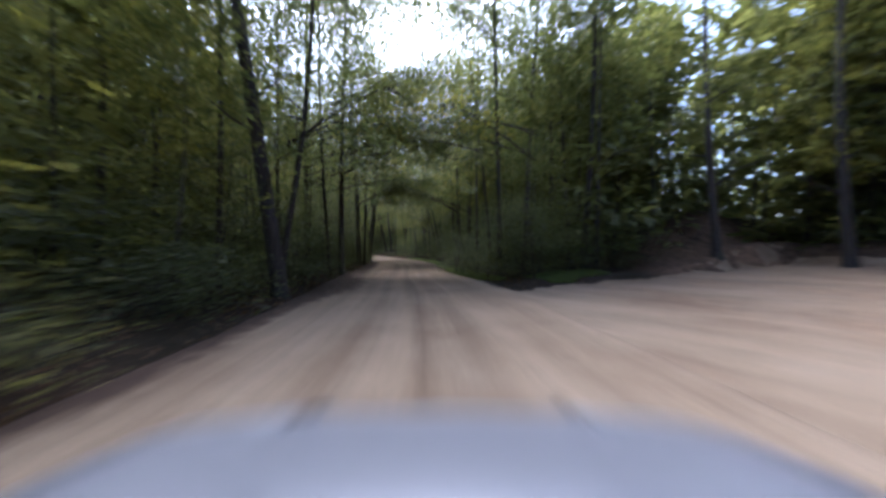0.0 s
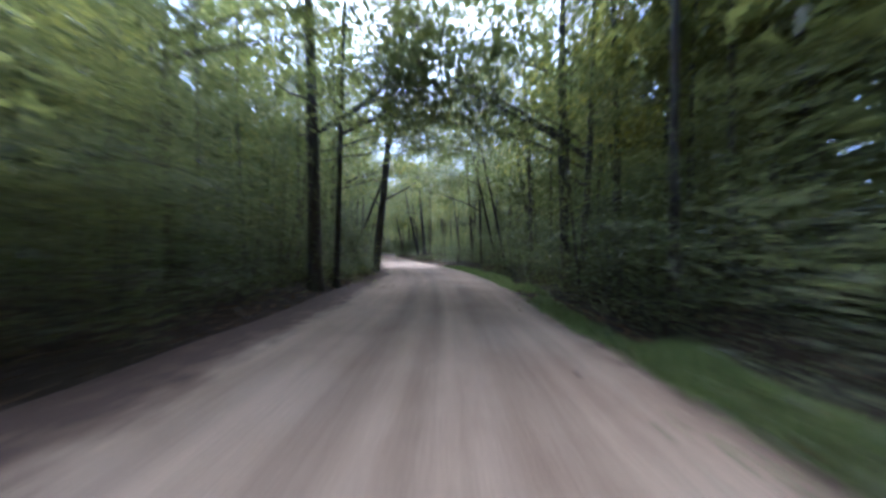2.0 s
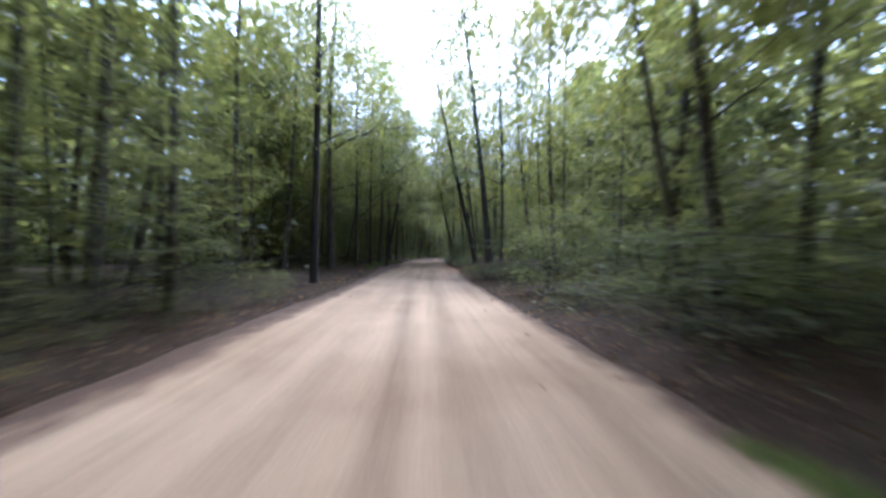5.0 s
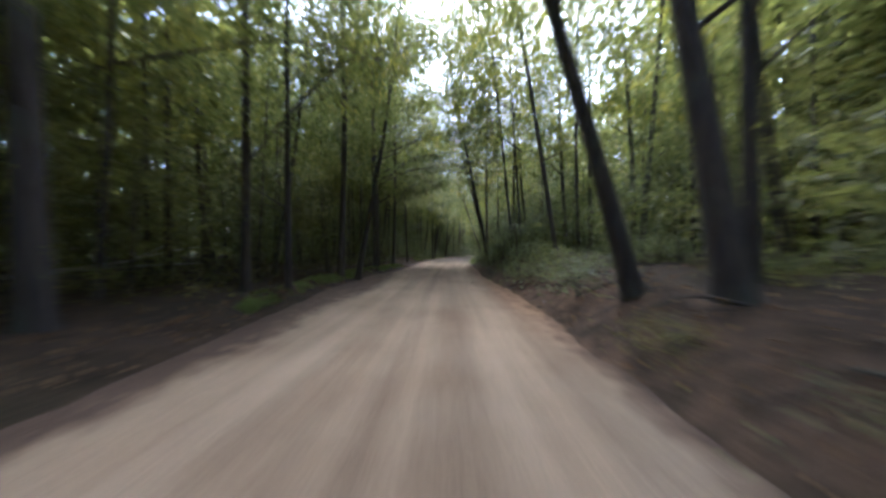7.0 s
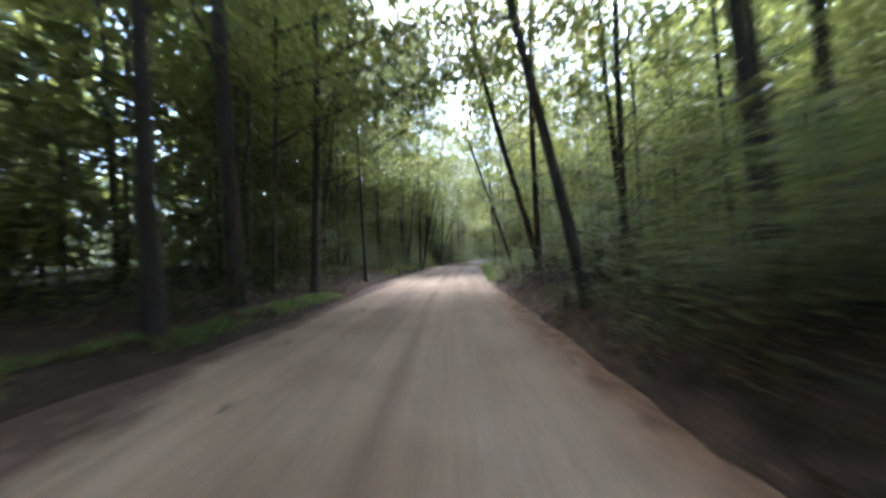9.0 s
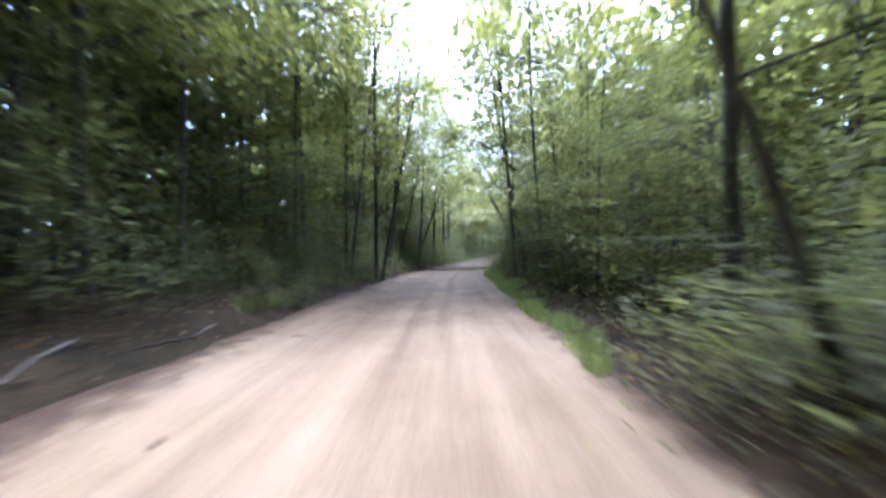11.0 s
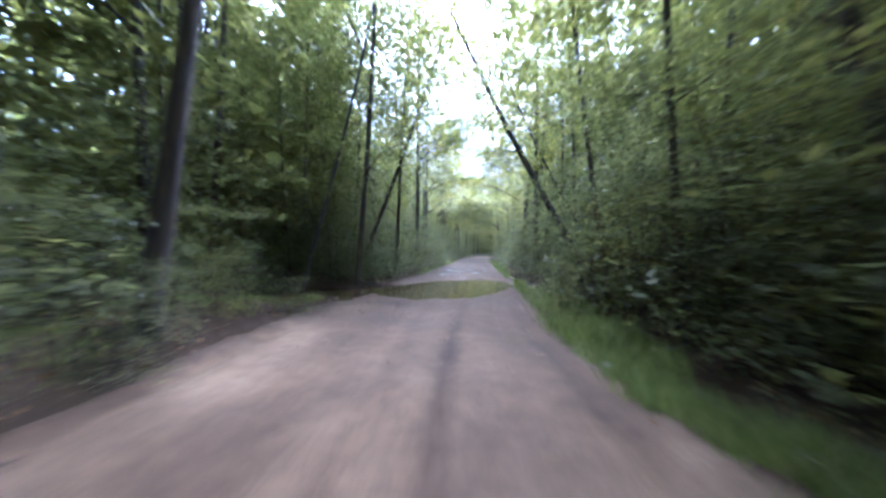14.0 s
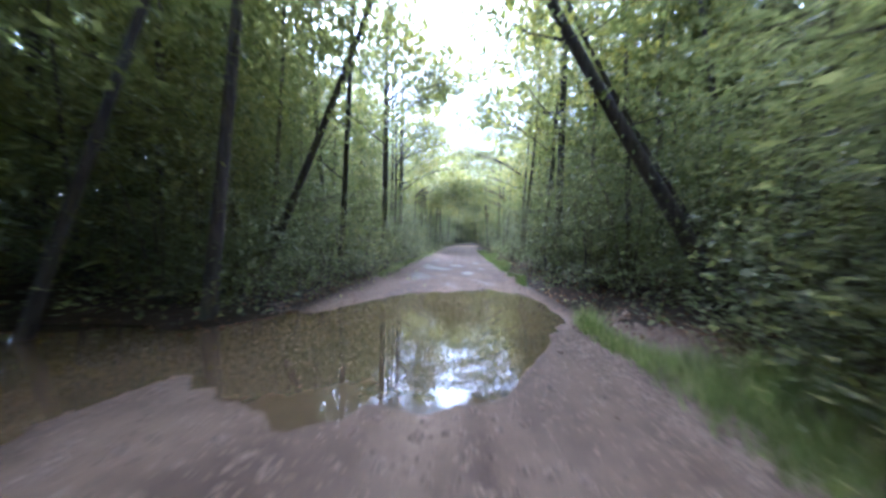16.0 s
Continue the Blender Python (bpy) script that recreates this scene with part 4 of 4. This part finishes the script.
# ---------------------------------------------------------------- far woods: the mass behind the first rows
def far_woods():
    rng = np.random.default_rng(11)
    stems_v, stems_f = [], []
    #         height start spread sprays leaves  count  from to
    LAYERS = ((20.0, 1.6, 3.4, 75, 11, 680, 10.5, 22.0, 0.74), (4.5, 0.2, 2.6, 34, 11, 620, 9.0, 30.0, 0.55), (26.0, 1.0, 4.2, 42, 9, 560, 21.0, 44.0, 1.6), (21.0, 2.2, 3.0, 80, 12, 90, 8.5, 17.0, 0.62), (22.0, 6.0, 4.2, 90, 13, 9, 7.0, 17.0, 0.5))
    sized = []
    for h, start, spread, sprays, per, count, near, far, size in LAYERS:
        base, blocks = crown_spots(rng, h, start, spread, sprays, per, 0.2), []
        for _ in range(count):
            s, side = rng.uniform(-BACK - 25, LENGTH + 45), rng.choice((-1, 1))
            l = side * rng.uniform(near, far)
            if size == 0.62:
                s, l = (rng.uniform(104, 152), -abs(l)) if side < 0 else (rng.uniform(24, 56), abs(l) * 1.5)
            if size == 0.5:
                s, l = rng.uniform(93, 108), -abs(l)
            if side > 0 and s < 26 and clearing(s - 2, l) > 0:
                l = rng.uniform(29, 42)
            if rng.random() < 0.07:
                s, l = rng.uniform(-13, 22), rng.uniform(28.5, 38)
            if 13 < s < 27 and 13 < l < 28:
                s += 14 if h < 6 else 3
            if 58 < s < 82 and (-15 if h < 6 else -11.5) < l < 0:
                l = -rng.uniform(16, 30)
            if h > 6 and (58 < s < 104 and 0 < l < 16):
                l *= 1.5
            if s > LENGTH - 1:
                l *= rng.uniform(0, 1)
            p, turn = at(s, l), rng.uniform(0, 6.28)
            c, q = math.cos(turn), math.sin(turn)
            b = base.copy()
            b[:, 0], b[:, 1] = b[:, 0] * c - b[:, 1] * q + p.x, b[:, 0] * q + b[:, 1] * c + p.y
            b[:, 2] = b[:, 2] * rng.uniform(0.8, 1.15) + 0.3
            b[:, 3] += turn
            blocks.append(b)
            if h > 6:
                r = rng.uniform(0.06, 0.17)
                tube(stems_v, stems_f, [Vector((p.x, p.y, 0)), Vector((p.x + rng.normal(0, 0.5), p.y + rng.normal(0, 0.5), 15))], [r, r * 0.5], 5)
        sized.append(leaves(np.concatenate(blocks), size, rng, 3))
    ob = tagged(new("far_woods"), "dense green broadleaf woods behind the roadside trees", "woods", kind="stuff")
    hung("foliage", blades("foliage", np.concatenate(sized), 3), M_LEAF, ob)
    hung("stems", mesh_of("stems", stems_v, stems_f), M_BARK, ob)
    # the last belt that closes the view between the stems
    n = 150000
    s, l = rng.uniform(-BACK - 30, LENGTH + 50, n), rng.choice((-1, 1), n) * rng.uniform(38, 75, n)
    ends = rng.random(n) < 0.2
    s[ends], l[ends] = np.where(rng.random(ends.sum()) < 0.5, -BACK - rng.uniform(14, 30, ends.sum()), LENGTH + rng.uniform(25, 50, ends.sum())), rng.uniform(-45, 45, ends.sum())
    rows = np.array([(*at(a, c), 0.0, 0.0) for a, c in zip(s, l)])
    rows[:, 2], rows[:, 3] = 26 * rng.random(n) ** 1.35, rng.uniform(0, 6.28, n)
    hung("far_foliage", blades("far_foliage", leaves(rows, 1.8, rng, 3), 3), M_LEAF, ob)


far_woods()


# ---------------------------------------------------------------- pool of muddy water in the ford
def build_water():
    verts, faces = [], []
    rows, cols = 24, 30
    for j in range(rows + 1):
        for i in range(cols + 1):
            s, l = FORD - 5.4 + 10.4 * j / rows, -12.5 + 15.3 * i / cols
            p = at(s, l)
            verts.append((p.x, p.y, -0.055))
    for j in range(rows):
        for i in range(cols):
            a = j * (cols + 1) + i
            faces.append((a, a + 1, a + cols + 2, a + cols + 1))
    tagged(hung("water", mesh_of("water", verts, faces), M_WATER), "still muddy brown pool lying across the track", "puddle", kind="structure")


build_water()


# ---------------------------------------------------------------- grass, litter, stones, sticks
def grass(name, label, s0, s1, side, start, width, count, tall, seed):
    rng = np.random.default_rng(seed)
    rows = []
    for _ in range(count):
        s = rng.uniform(s0, s1)
        fade = smooth(s, s0, s0 + 3) * (1 - smooth(s, s1 - 3, s1))
        broad = min(1.0, max(0.2, 0.75 + 0.9 * wave(s, seed, 0.35, 1)))
        l = side * (half_width(s, side) + start + width * broad * rng.beta(1.6, 1.9) * (0.35 + 0.65 * fade))
        p = at(s, l)
        clump = wave(p.x, p.y, 0.6, 12) + 0.8 * wave(p.x, p.y, 2.2, 5)
        if clump < (-0.34 if s > 60 else -0.6) + rng.normal(0, 0.1):
            continue
        z = max(ground_z(p.x, p.y), road_z(s, l, p.x, p.y) - 0.08)
        h, a, w = tall * rng.uniform(0.35, 1.25) * (0.75 + 0.8 * max(0.0, clump)), rng.uniform(0, 6.28), rng.uniform(0.006, 0.014)
        bend = h * rng.uniform(0.2, 0.8)
        c, q = math.cos(a), math.sin(a)
        rows += [(p.x - q * w, p.y + c * w, z - 0.02), (p.x + q * w, p.y - c * w, z - 0.02), (p.x + c * bend, p.y + q * bend, z + h)]
    hung("blades", blades("blades", np.array(rows), 3), M_GRASS, tagged(new(name), label, "grass", kind="stuff"))


grass("verge_grass", "soft green grass strip along the track's edge", 16, 52, 1, 0.0, 2.0, 44000, 0.21, 1)
grass("verge_grass", "bright green grass strip beside the muddy track", 103, 127, 1, -0.05, 1.6, 28000, 0.34, 2)
grass("verge_grass", "thin low grass on the leafy shoulder", 75, 97, -1, 0.5, 1.5, 14000, 0.15, 3)
grass("verge_grass", "thin low grass on the muddy shoulder", 106, 125.5, -1, 0.5, 2.0, 5000, 0.15, 4)
grass("verge_grass", "taller bright green grass at the muddy pool's brim", 119, 129.6, 1, -0.3, 1.7, 11000, 0.44, 9)
grass("verge_grass", "green grass patch at the clearing's edge", 15.0, 20, 1, 0.6, 1.8, 5000, 0.16, 5)
grass("verge_grass", "low green grass on the clearing's far rim", 13.4, 16.4, 1, 2.6, 10.0, 12000, 0.2, 8)
grass("verge_grass", "bright green grass beside the track past the pool", 135, 165, 1, 0.0, 1.4, 12000, 0.3, 6)
grass("verge_grass", "green grass beside the track past the pool", 136, 165, -1, 0.0, 1.2, 9000, 0.25, 7)


def litter():
    rng = np.random.default_rng(21)
    spots = []
    while len(spots) < 34000:
        s = rng.uniform(-4, 150)
        side = rng.choice((-1, 1))
        out = rng.exponential(2.2) - 0.35
        l = side * (half_width(s, side) + out)
        if out < 0 and rng.random() > 0.3:
            continue
        p = at(s, l)
        z = max(ground_z(p.x, p.y), road_z(s, l, p.x, p.y) - 0.07 if out < 0 else -9)
        if z < -0.08:
            continue
        spots.append((p.x, p.y, z + 0.012, rng.uniform(0, 6.28)))
    v = leaves(np.array(spots), 0.11, rng, 4, 0.0)
    hung("leaves", blades("leaves", v, 4), M_LITTER, tagged(new("leaf_litter"), "scattered brown dead leaves along the track's edges", "dead leaves", kind="stuff"))


litter()


def pebble_mesh(seed):
    rng = random.Random(seed)
    bm = bmesh.new()
    bmesh.ops.create_icosphere(bm, subdivisions=1, radius=1)
    for v in bm.verts:
        v.co *= rng.uniform(0.75, 1.2)
        v.co.z *= 0.55
    me = bpy.data.meshes.new("stone")
    bm.to_mesh(me)
    bm.free()
    me.materials.append(M_STONE)
    return me


PEBBLES = [pebble_mesh(k) for k in range(5)]


def stones(count, s0, s1, reach, size):
    for _ in range(count):
        s = STAND.uniform(s0, s1)
        l = STAND.choice((-1, 1)) * STAND.uniform(*reach)
        p = at(s, l)
        r = size * STAND.uniform(0.5, 1.5)
        w = edge_out(s, l)
        z = road_z(s, l, p.x, p.y) if w < -0.4 else max(ground_z(p.x, p.y), road_z(s, l, p.x, p.y) - 0.07)
        ob = tagged(new("stone", STAND.choice(PEBBLES)), "small rough stone lying in the track's dirt", "stone", "stones on the track")
        ob.matrix_basis = pose(p.x, p.y, z + r * 0.2, 0, 0, STAND.uniform(0, 360)) @ Matrix.Scale(r, 4)


stones(40, 14, 110, (1.6, 3.0), 0.04)
stones(50, 123, 137, (0.8, 3.2), 0.035)


def gravel():
    """Loose gravel and broken clay round the pool, one mass."""
    rng, rows = np.random.default_rng(31), []
    shape = np.array([(1, 0, 0), (0, 1, 0), (-1, 0, 0), (0, -1, 0), (0, 0, 0.7)])
    verts, faces = [], []
    while len(faces) < 4 * 8500:
        s, l = rng.uniform(120, 140), rng.uniform(-3.6, 2.6)
        if rng.random() < 0.16:
            s, l = rng.normal(127.8, 1.3), rng.normal(3.0, 0.45)
        p = at(s, l)
        z = road_z(s, l, p.x, p.y) if edge_out(s, l) < 0.2 else ground_z(p.x, p.y)
        if z < -0.05 or (l < 2.4 and rng.random() > max(0.05, 1 - abs(s - FORD) / 8)):
            continue
        r, a, n = rng.gamma(2.0, 0.011 if l < 2.4 else 0.024) + 0.008, rng.uniform(0, 6.28), len(verts)
        for q in shape * rng.uniform(0.7, 1.3, (5, 3)) * r:
            verts.append((p.x + q[0] * math.cos(a) - q[1] * math.sin(a), p.y + q[0] * math.sin(a) + q[1] * math.cos(a), z + q[2] - 0.002))
        faces += [(n, n + 1, n + 4), (n + 1, n + 2, n + 4), (n + 2, n + 3, n + 4), (n + 3, n, n + 4)]
    hung("pebbles", mesh_of("pebbles", verts, faces), M_STONE, tagged(new("gravel"), "loose gravel and broken clay round the muddy pool", "gravel", kind="stuff"))


gravel()


def stick(points, r, mat, label, name="stick"):
    verts, faces = [], []
    n = len(points)
    tube(verts, faces, [Vector(p) for p in points], [r * (1 - 0.75 * k / (n - 1)) for k in range(n)], 6)
    return tagged(hung(name, mesh_of(name, verts, faces), mat), label, name)


def lying_sticks(count, s0, s1, side, reach):
    for _ in range(count):
        s = STAND.uniform(s0, s1)
        l = side * (half_width(s, side) + STAND.uniform(*reach))
        p, a, ln = at(s, l), STAND.uniform(0, 6.28), STAND.uniform(0.4, 1.6)
        pts = []
        for k in range(4):
            x, y = p.x + math.cos(a) * ln * k / 3 + STAND.uniform(-0.05, 0.05), p.y + math.sin(a) * ln * k / 3 + STAND.uniform(-0.05, 0.05)
            pts.append((x, y, max(ground_z(x, y), -0.03) + 0.02))
        stick(pts, STAND.uniform(0.01, 0.024), STAND.choice((M_STICK, M_BARK, M_STICK, M_BARK)), "fallen dead stick on the forest floor")


lying_sticks(26, 66, 104, 1, (-0.2, 2.5))
lying_sticks(14, 66, 104, -1, (-0.2, 4.0))
lying_sticks(12, 14, 60, 1, (0.4, 3.0))
lying_sticks(8, 6, 60, -1, (0.2, 3.0))
lying_sticks(12, 104, 122, -1, (-1.4, 0.8))
lying_sticks(8, 104, 124, 1, (0.6, 2.6))

for k in range(12):
    s = 69 + 2.7 * k + STAND.uniform(-0.8, 0.8)
    side, pts = half_width(s, 1), []
    for j in range(5):
        q = at(s + 0.35 * j * STAND.uniform(0.4, 1.4), side + 2.3 - 0.4 * j + STAND.uniform(-0.08, 0.08))
        pts.append((q.x, q.y, ground_z(q.x, q.y) + 0.05 * math.sin(j)))
    stick(pts, STAND.uniform(0.03, 0.05), M_BARK, "bare tree root showing in the clay bank", "root")

# pale fallen tree lying among the trunks
fallen = tagged(new("fallen_tree"), "bleached bare fallen tree propped on the forest floor", "fallen tree")
for nm, pts, r in (("trunk", ((-31.8, 67.4, 0.35), (-31.2, 69.6, 0.6), (-30.4, 71.8, 0.85), (-29.6, 73.2, 1.15), (-28.9, 74.4, 2.0)), 0.13),
                   ("branch", ((-30.3, 71.9, 0.85), (-29.4, 73.6, 0.95), (-28.6, 75.0, 1.0)), 0.06),
                   ("branch", ((-29.5, 73.3, 1.2), (-29.6, 74.3, 1.5), (-29.2, 75.4, 1.7)), 0.04)):
    v, f = [], []
    tube(v, f, [Vector(p) for p in pts], [r * (1 - 0.7 * k / (len(pts) - 1)) for k in range(len(pts))], 7)
    hung(nm, mesh_of(nm, v, f), M_PALE, fallen)


# ---------------------------------------------------------------- the car whose bonnet shows at the bottom of the view
def grid_mesh(name, rows, thick=0.0):
    """A sheet through rows of points, mirrored to both sides of x = 0."""
    rows = [[Vector((-p[0], p[1], p[2])) for p in r[::-1] if p[0] > 1e-6] + [Vector(p) for p in r] for r in rows]
    n = len(rows[0])
    verts = [p for r in rows for p in r]
    faces = [(j * n + i, j * n + i + 1, (j + 1) * n + i + 1, (j + 1) * n + i) for j in range(len(rows) - 1) for i in range(n - 1)]
    return mesh_of(name, verts, faces)


def solid(ob, thickness):
    m = ob.modifiers.new("thickness", "SOLIDIFY")
    m.thickness, m.offset = thickness, -1
    return ob


def box(name, size, place, mat, parent, bevel=0.03, label=""):
    bm = bmesh.new()
    bmesh.ops.create_cube(bm, size=1)
    for v in bm.verts:
        v.co = Vector((v.co.x * size[0], v.co.y * size[1], v.co.z * size[2])) + Vector(place)
    bmesh.ops.bevel(bm, geom=bm.edges[:], offset=bevel, segments=2, affect="EDGES")
    return part(name, bm, mat, parent, label)


def car():
    ob = tagged(new("car"), "pale silver grey car standing on the sandy track", "car")
    # bonnet: rows from the windscreen to the nose, each from the middle outward
    rows = []
    for y, zc, half in ((0.30, 1.135, 0.93), (0.66, 1.095, 0.935), (0.92, 1.035, 0.945), (1.10, 0.985, 0.935), (1.225, 0.95, 0.84), (1.31, 0.935, 0.60), (1.34, 0.925, 0.50), (1.37, 0.88, 0.48)):
        crease = 0.34 + 0.20 * smooth(y, 0.3, 1.4)
        row = []
        for u in (0, 0.5, 0.94, 1.0):
            row.append((u * min(crease, half * 0.95), y - 0.01 * u, zc + 0.004 * (1 - u)))
        for u in (0.1, 0.4, 0.7, 1.0):
            x = min(crease, half * 0.95) + (half - min(crease, half * 0.95)) * u
            row.append((x, y - 0.02 * u * u, zc - (0.016 if u > 0.05 else 0) + 0.012 * math.sin(u * 2.6) + 0.02 * u * smooth(y, 0.6, 1.2)))
        rows.append(row)
    bonnet = solid(hung("bonnet", grid_mesh("bonnet", rows), M_PAINT, ob), 0.02)
    # wings roll from the bonnet's edge down to the sills
    for side in (-1, 1):
        v, f = [], []
        ring = ((0.30, 0.93, 1.135), (0.66, 0.935, 1.095), (0.92, 0.945, 1.035), (1.10, 0.935, 0.985), (1.225, 0.84, 0.95), (1.31, 0.62, 0.935))
        for y, half, top in ring:
            for dx, z in ((-0.03, top - 0.05), (0.0, top - 0.08), (0.01, 0.80), (0.0, 0.55), (-0.04, 0.36)):
                v.append(Vector((side * (half + dx), y, z)))
        for j in range(len(ring) - 1):
            for i in range(4):
                a = j * 5 + i
                f.append((a, a + 1, a + 6, a + 5))
        solid(hung("wing", mesh_of("wing", v, f), M_PAINT, ob), 0.015)
        lamp = box("headlight", (0.34, 0.10, 0.15), (side * 0.62, 1.24, 0.80), M_GLASS, ob, 0.04)
        box("door", (0.05, 1.9, 0.62), (side * 0.91, -0.75, 0.72), M_PAINT, ob, 0.02)
        for y in (0.86, -1.75):
            wheel = new("wheel")
            wheel.parent = ob
            for nm, r, w, mat in (("tyre", 0.34, 0.22, M_RUBBER), ("rim", 0.22, 0.235, M_RIM)):
                bm = bmesh.new()
                bmesh.ops.create_cone(bm, cap_ends=True, segments=28, radius1=r, radius2=r, depth=w)
                bmesh.ops.bevel(bm, geom=[e for e in bm.edges if len(e.link_faces) == 2 and abs(e.calc_face_angle(0)) > 1], offset=0.035, segments=2, affect="EDGES")
                bmesh.ops.rotate(bm, verts=bm.verts, matrix=Matrix.Rotation(math.pi / 2, 3, "Y"))
                bmesh.ops.translate(bm, verts=bm.verts, vec=(side * 0.82, y, 0.34))
                part(nm, bm, mat, wheel)
        mirror = box("wing_mirror", (0.2, 0.12, 0.14), (side * 1.03, -0.05, 1.16), M_PAINT, ob, 0.04)
    box("bumper", (1.5, 0.16, 0.34), (0, 1.30, 0.52), M_PAINT, ob, 0.06)
    box("grille", (0.86, 0.06, 0.16), (0, 1.33, 0.79), M_RUBBER, ob, 0.02)
    box("chassis", (1.6, 3.9, 0.24), (0, -0.65, 0.42), M_RUBBER, ob, 0.04)
    box("rear_body", (1.8, 0.9, 0.75), (0, -2.2, 0.80), M_PAINT, ob, 0.08)
    # screen, pillars and roof behind the eye
    v = [Vector(p) for p in ((-0.76, 0.26, 1.14), (0.76, 0.26, 1.14), (0.60, -0.46, 1.72), (-0.60, -0.46, 1.72))]
    solid(hung("windscreen", mesh_of("windscreen", v, [(0, 1, 2, 3)]), M_GLASS, ob), 0.006)
    rows = [[(0, y, z), (0.4, y, z - 0.01), (0.62, y, z - 0.07)] for y, z in ((-0.46, 1.74), (-1.0, 1.79), (-1.7, 1.76), (-2.3, 1.62))]
    solid(hung("roof", grid_mesh("roof", rows), M_PAINT, ob), 0.03)
    for side in (-1, 1):
        for a, b in (((0.80, 0.28, 1.10), (0.62, -0.48, 1.68)), ((0.86, -0.85, 1.02), (0.64, -0.95, 1.72)), ((0.86, -2.45, 1.15), (0.62, -2.3, 1.58))):
            v, f = [], []
            tube(v, f, [Vector((side * a[0], a[1], a[2])), Vector((side * b[0], b[1], b[2]))], [0.04, 0.035], 6)
            hung("pillar", mesh_of("pillar", v, f), M_PAINT, ob)
    return ob


car()
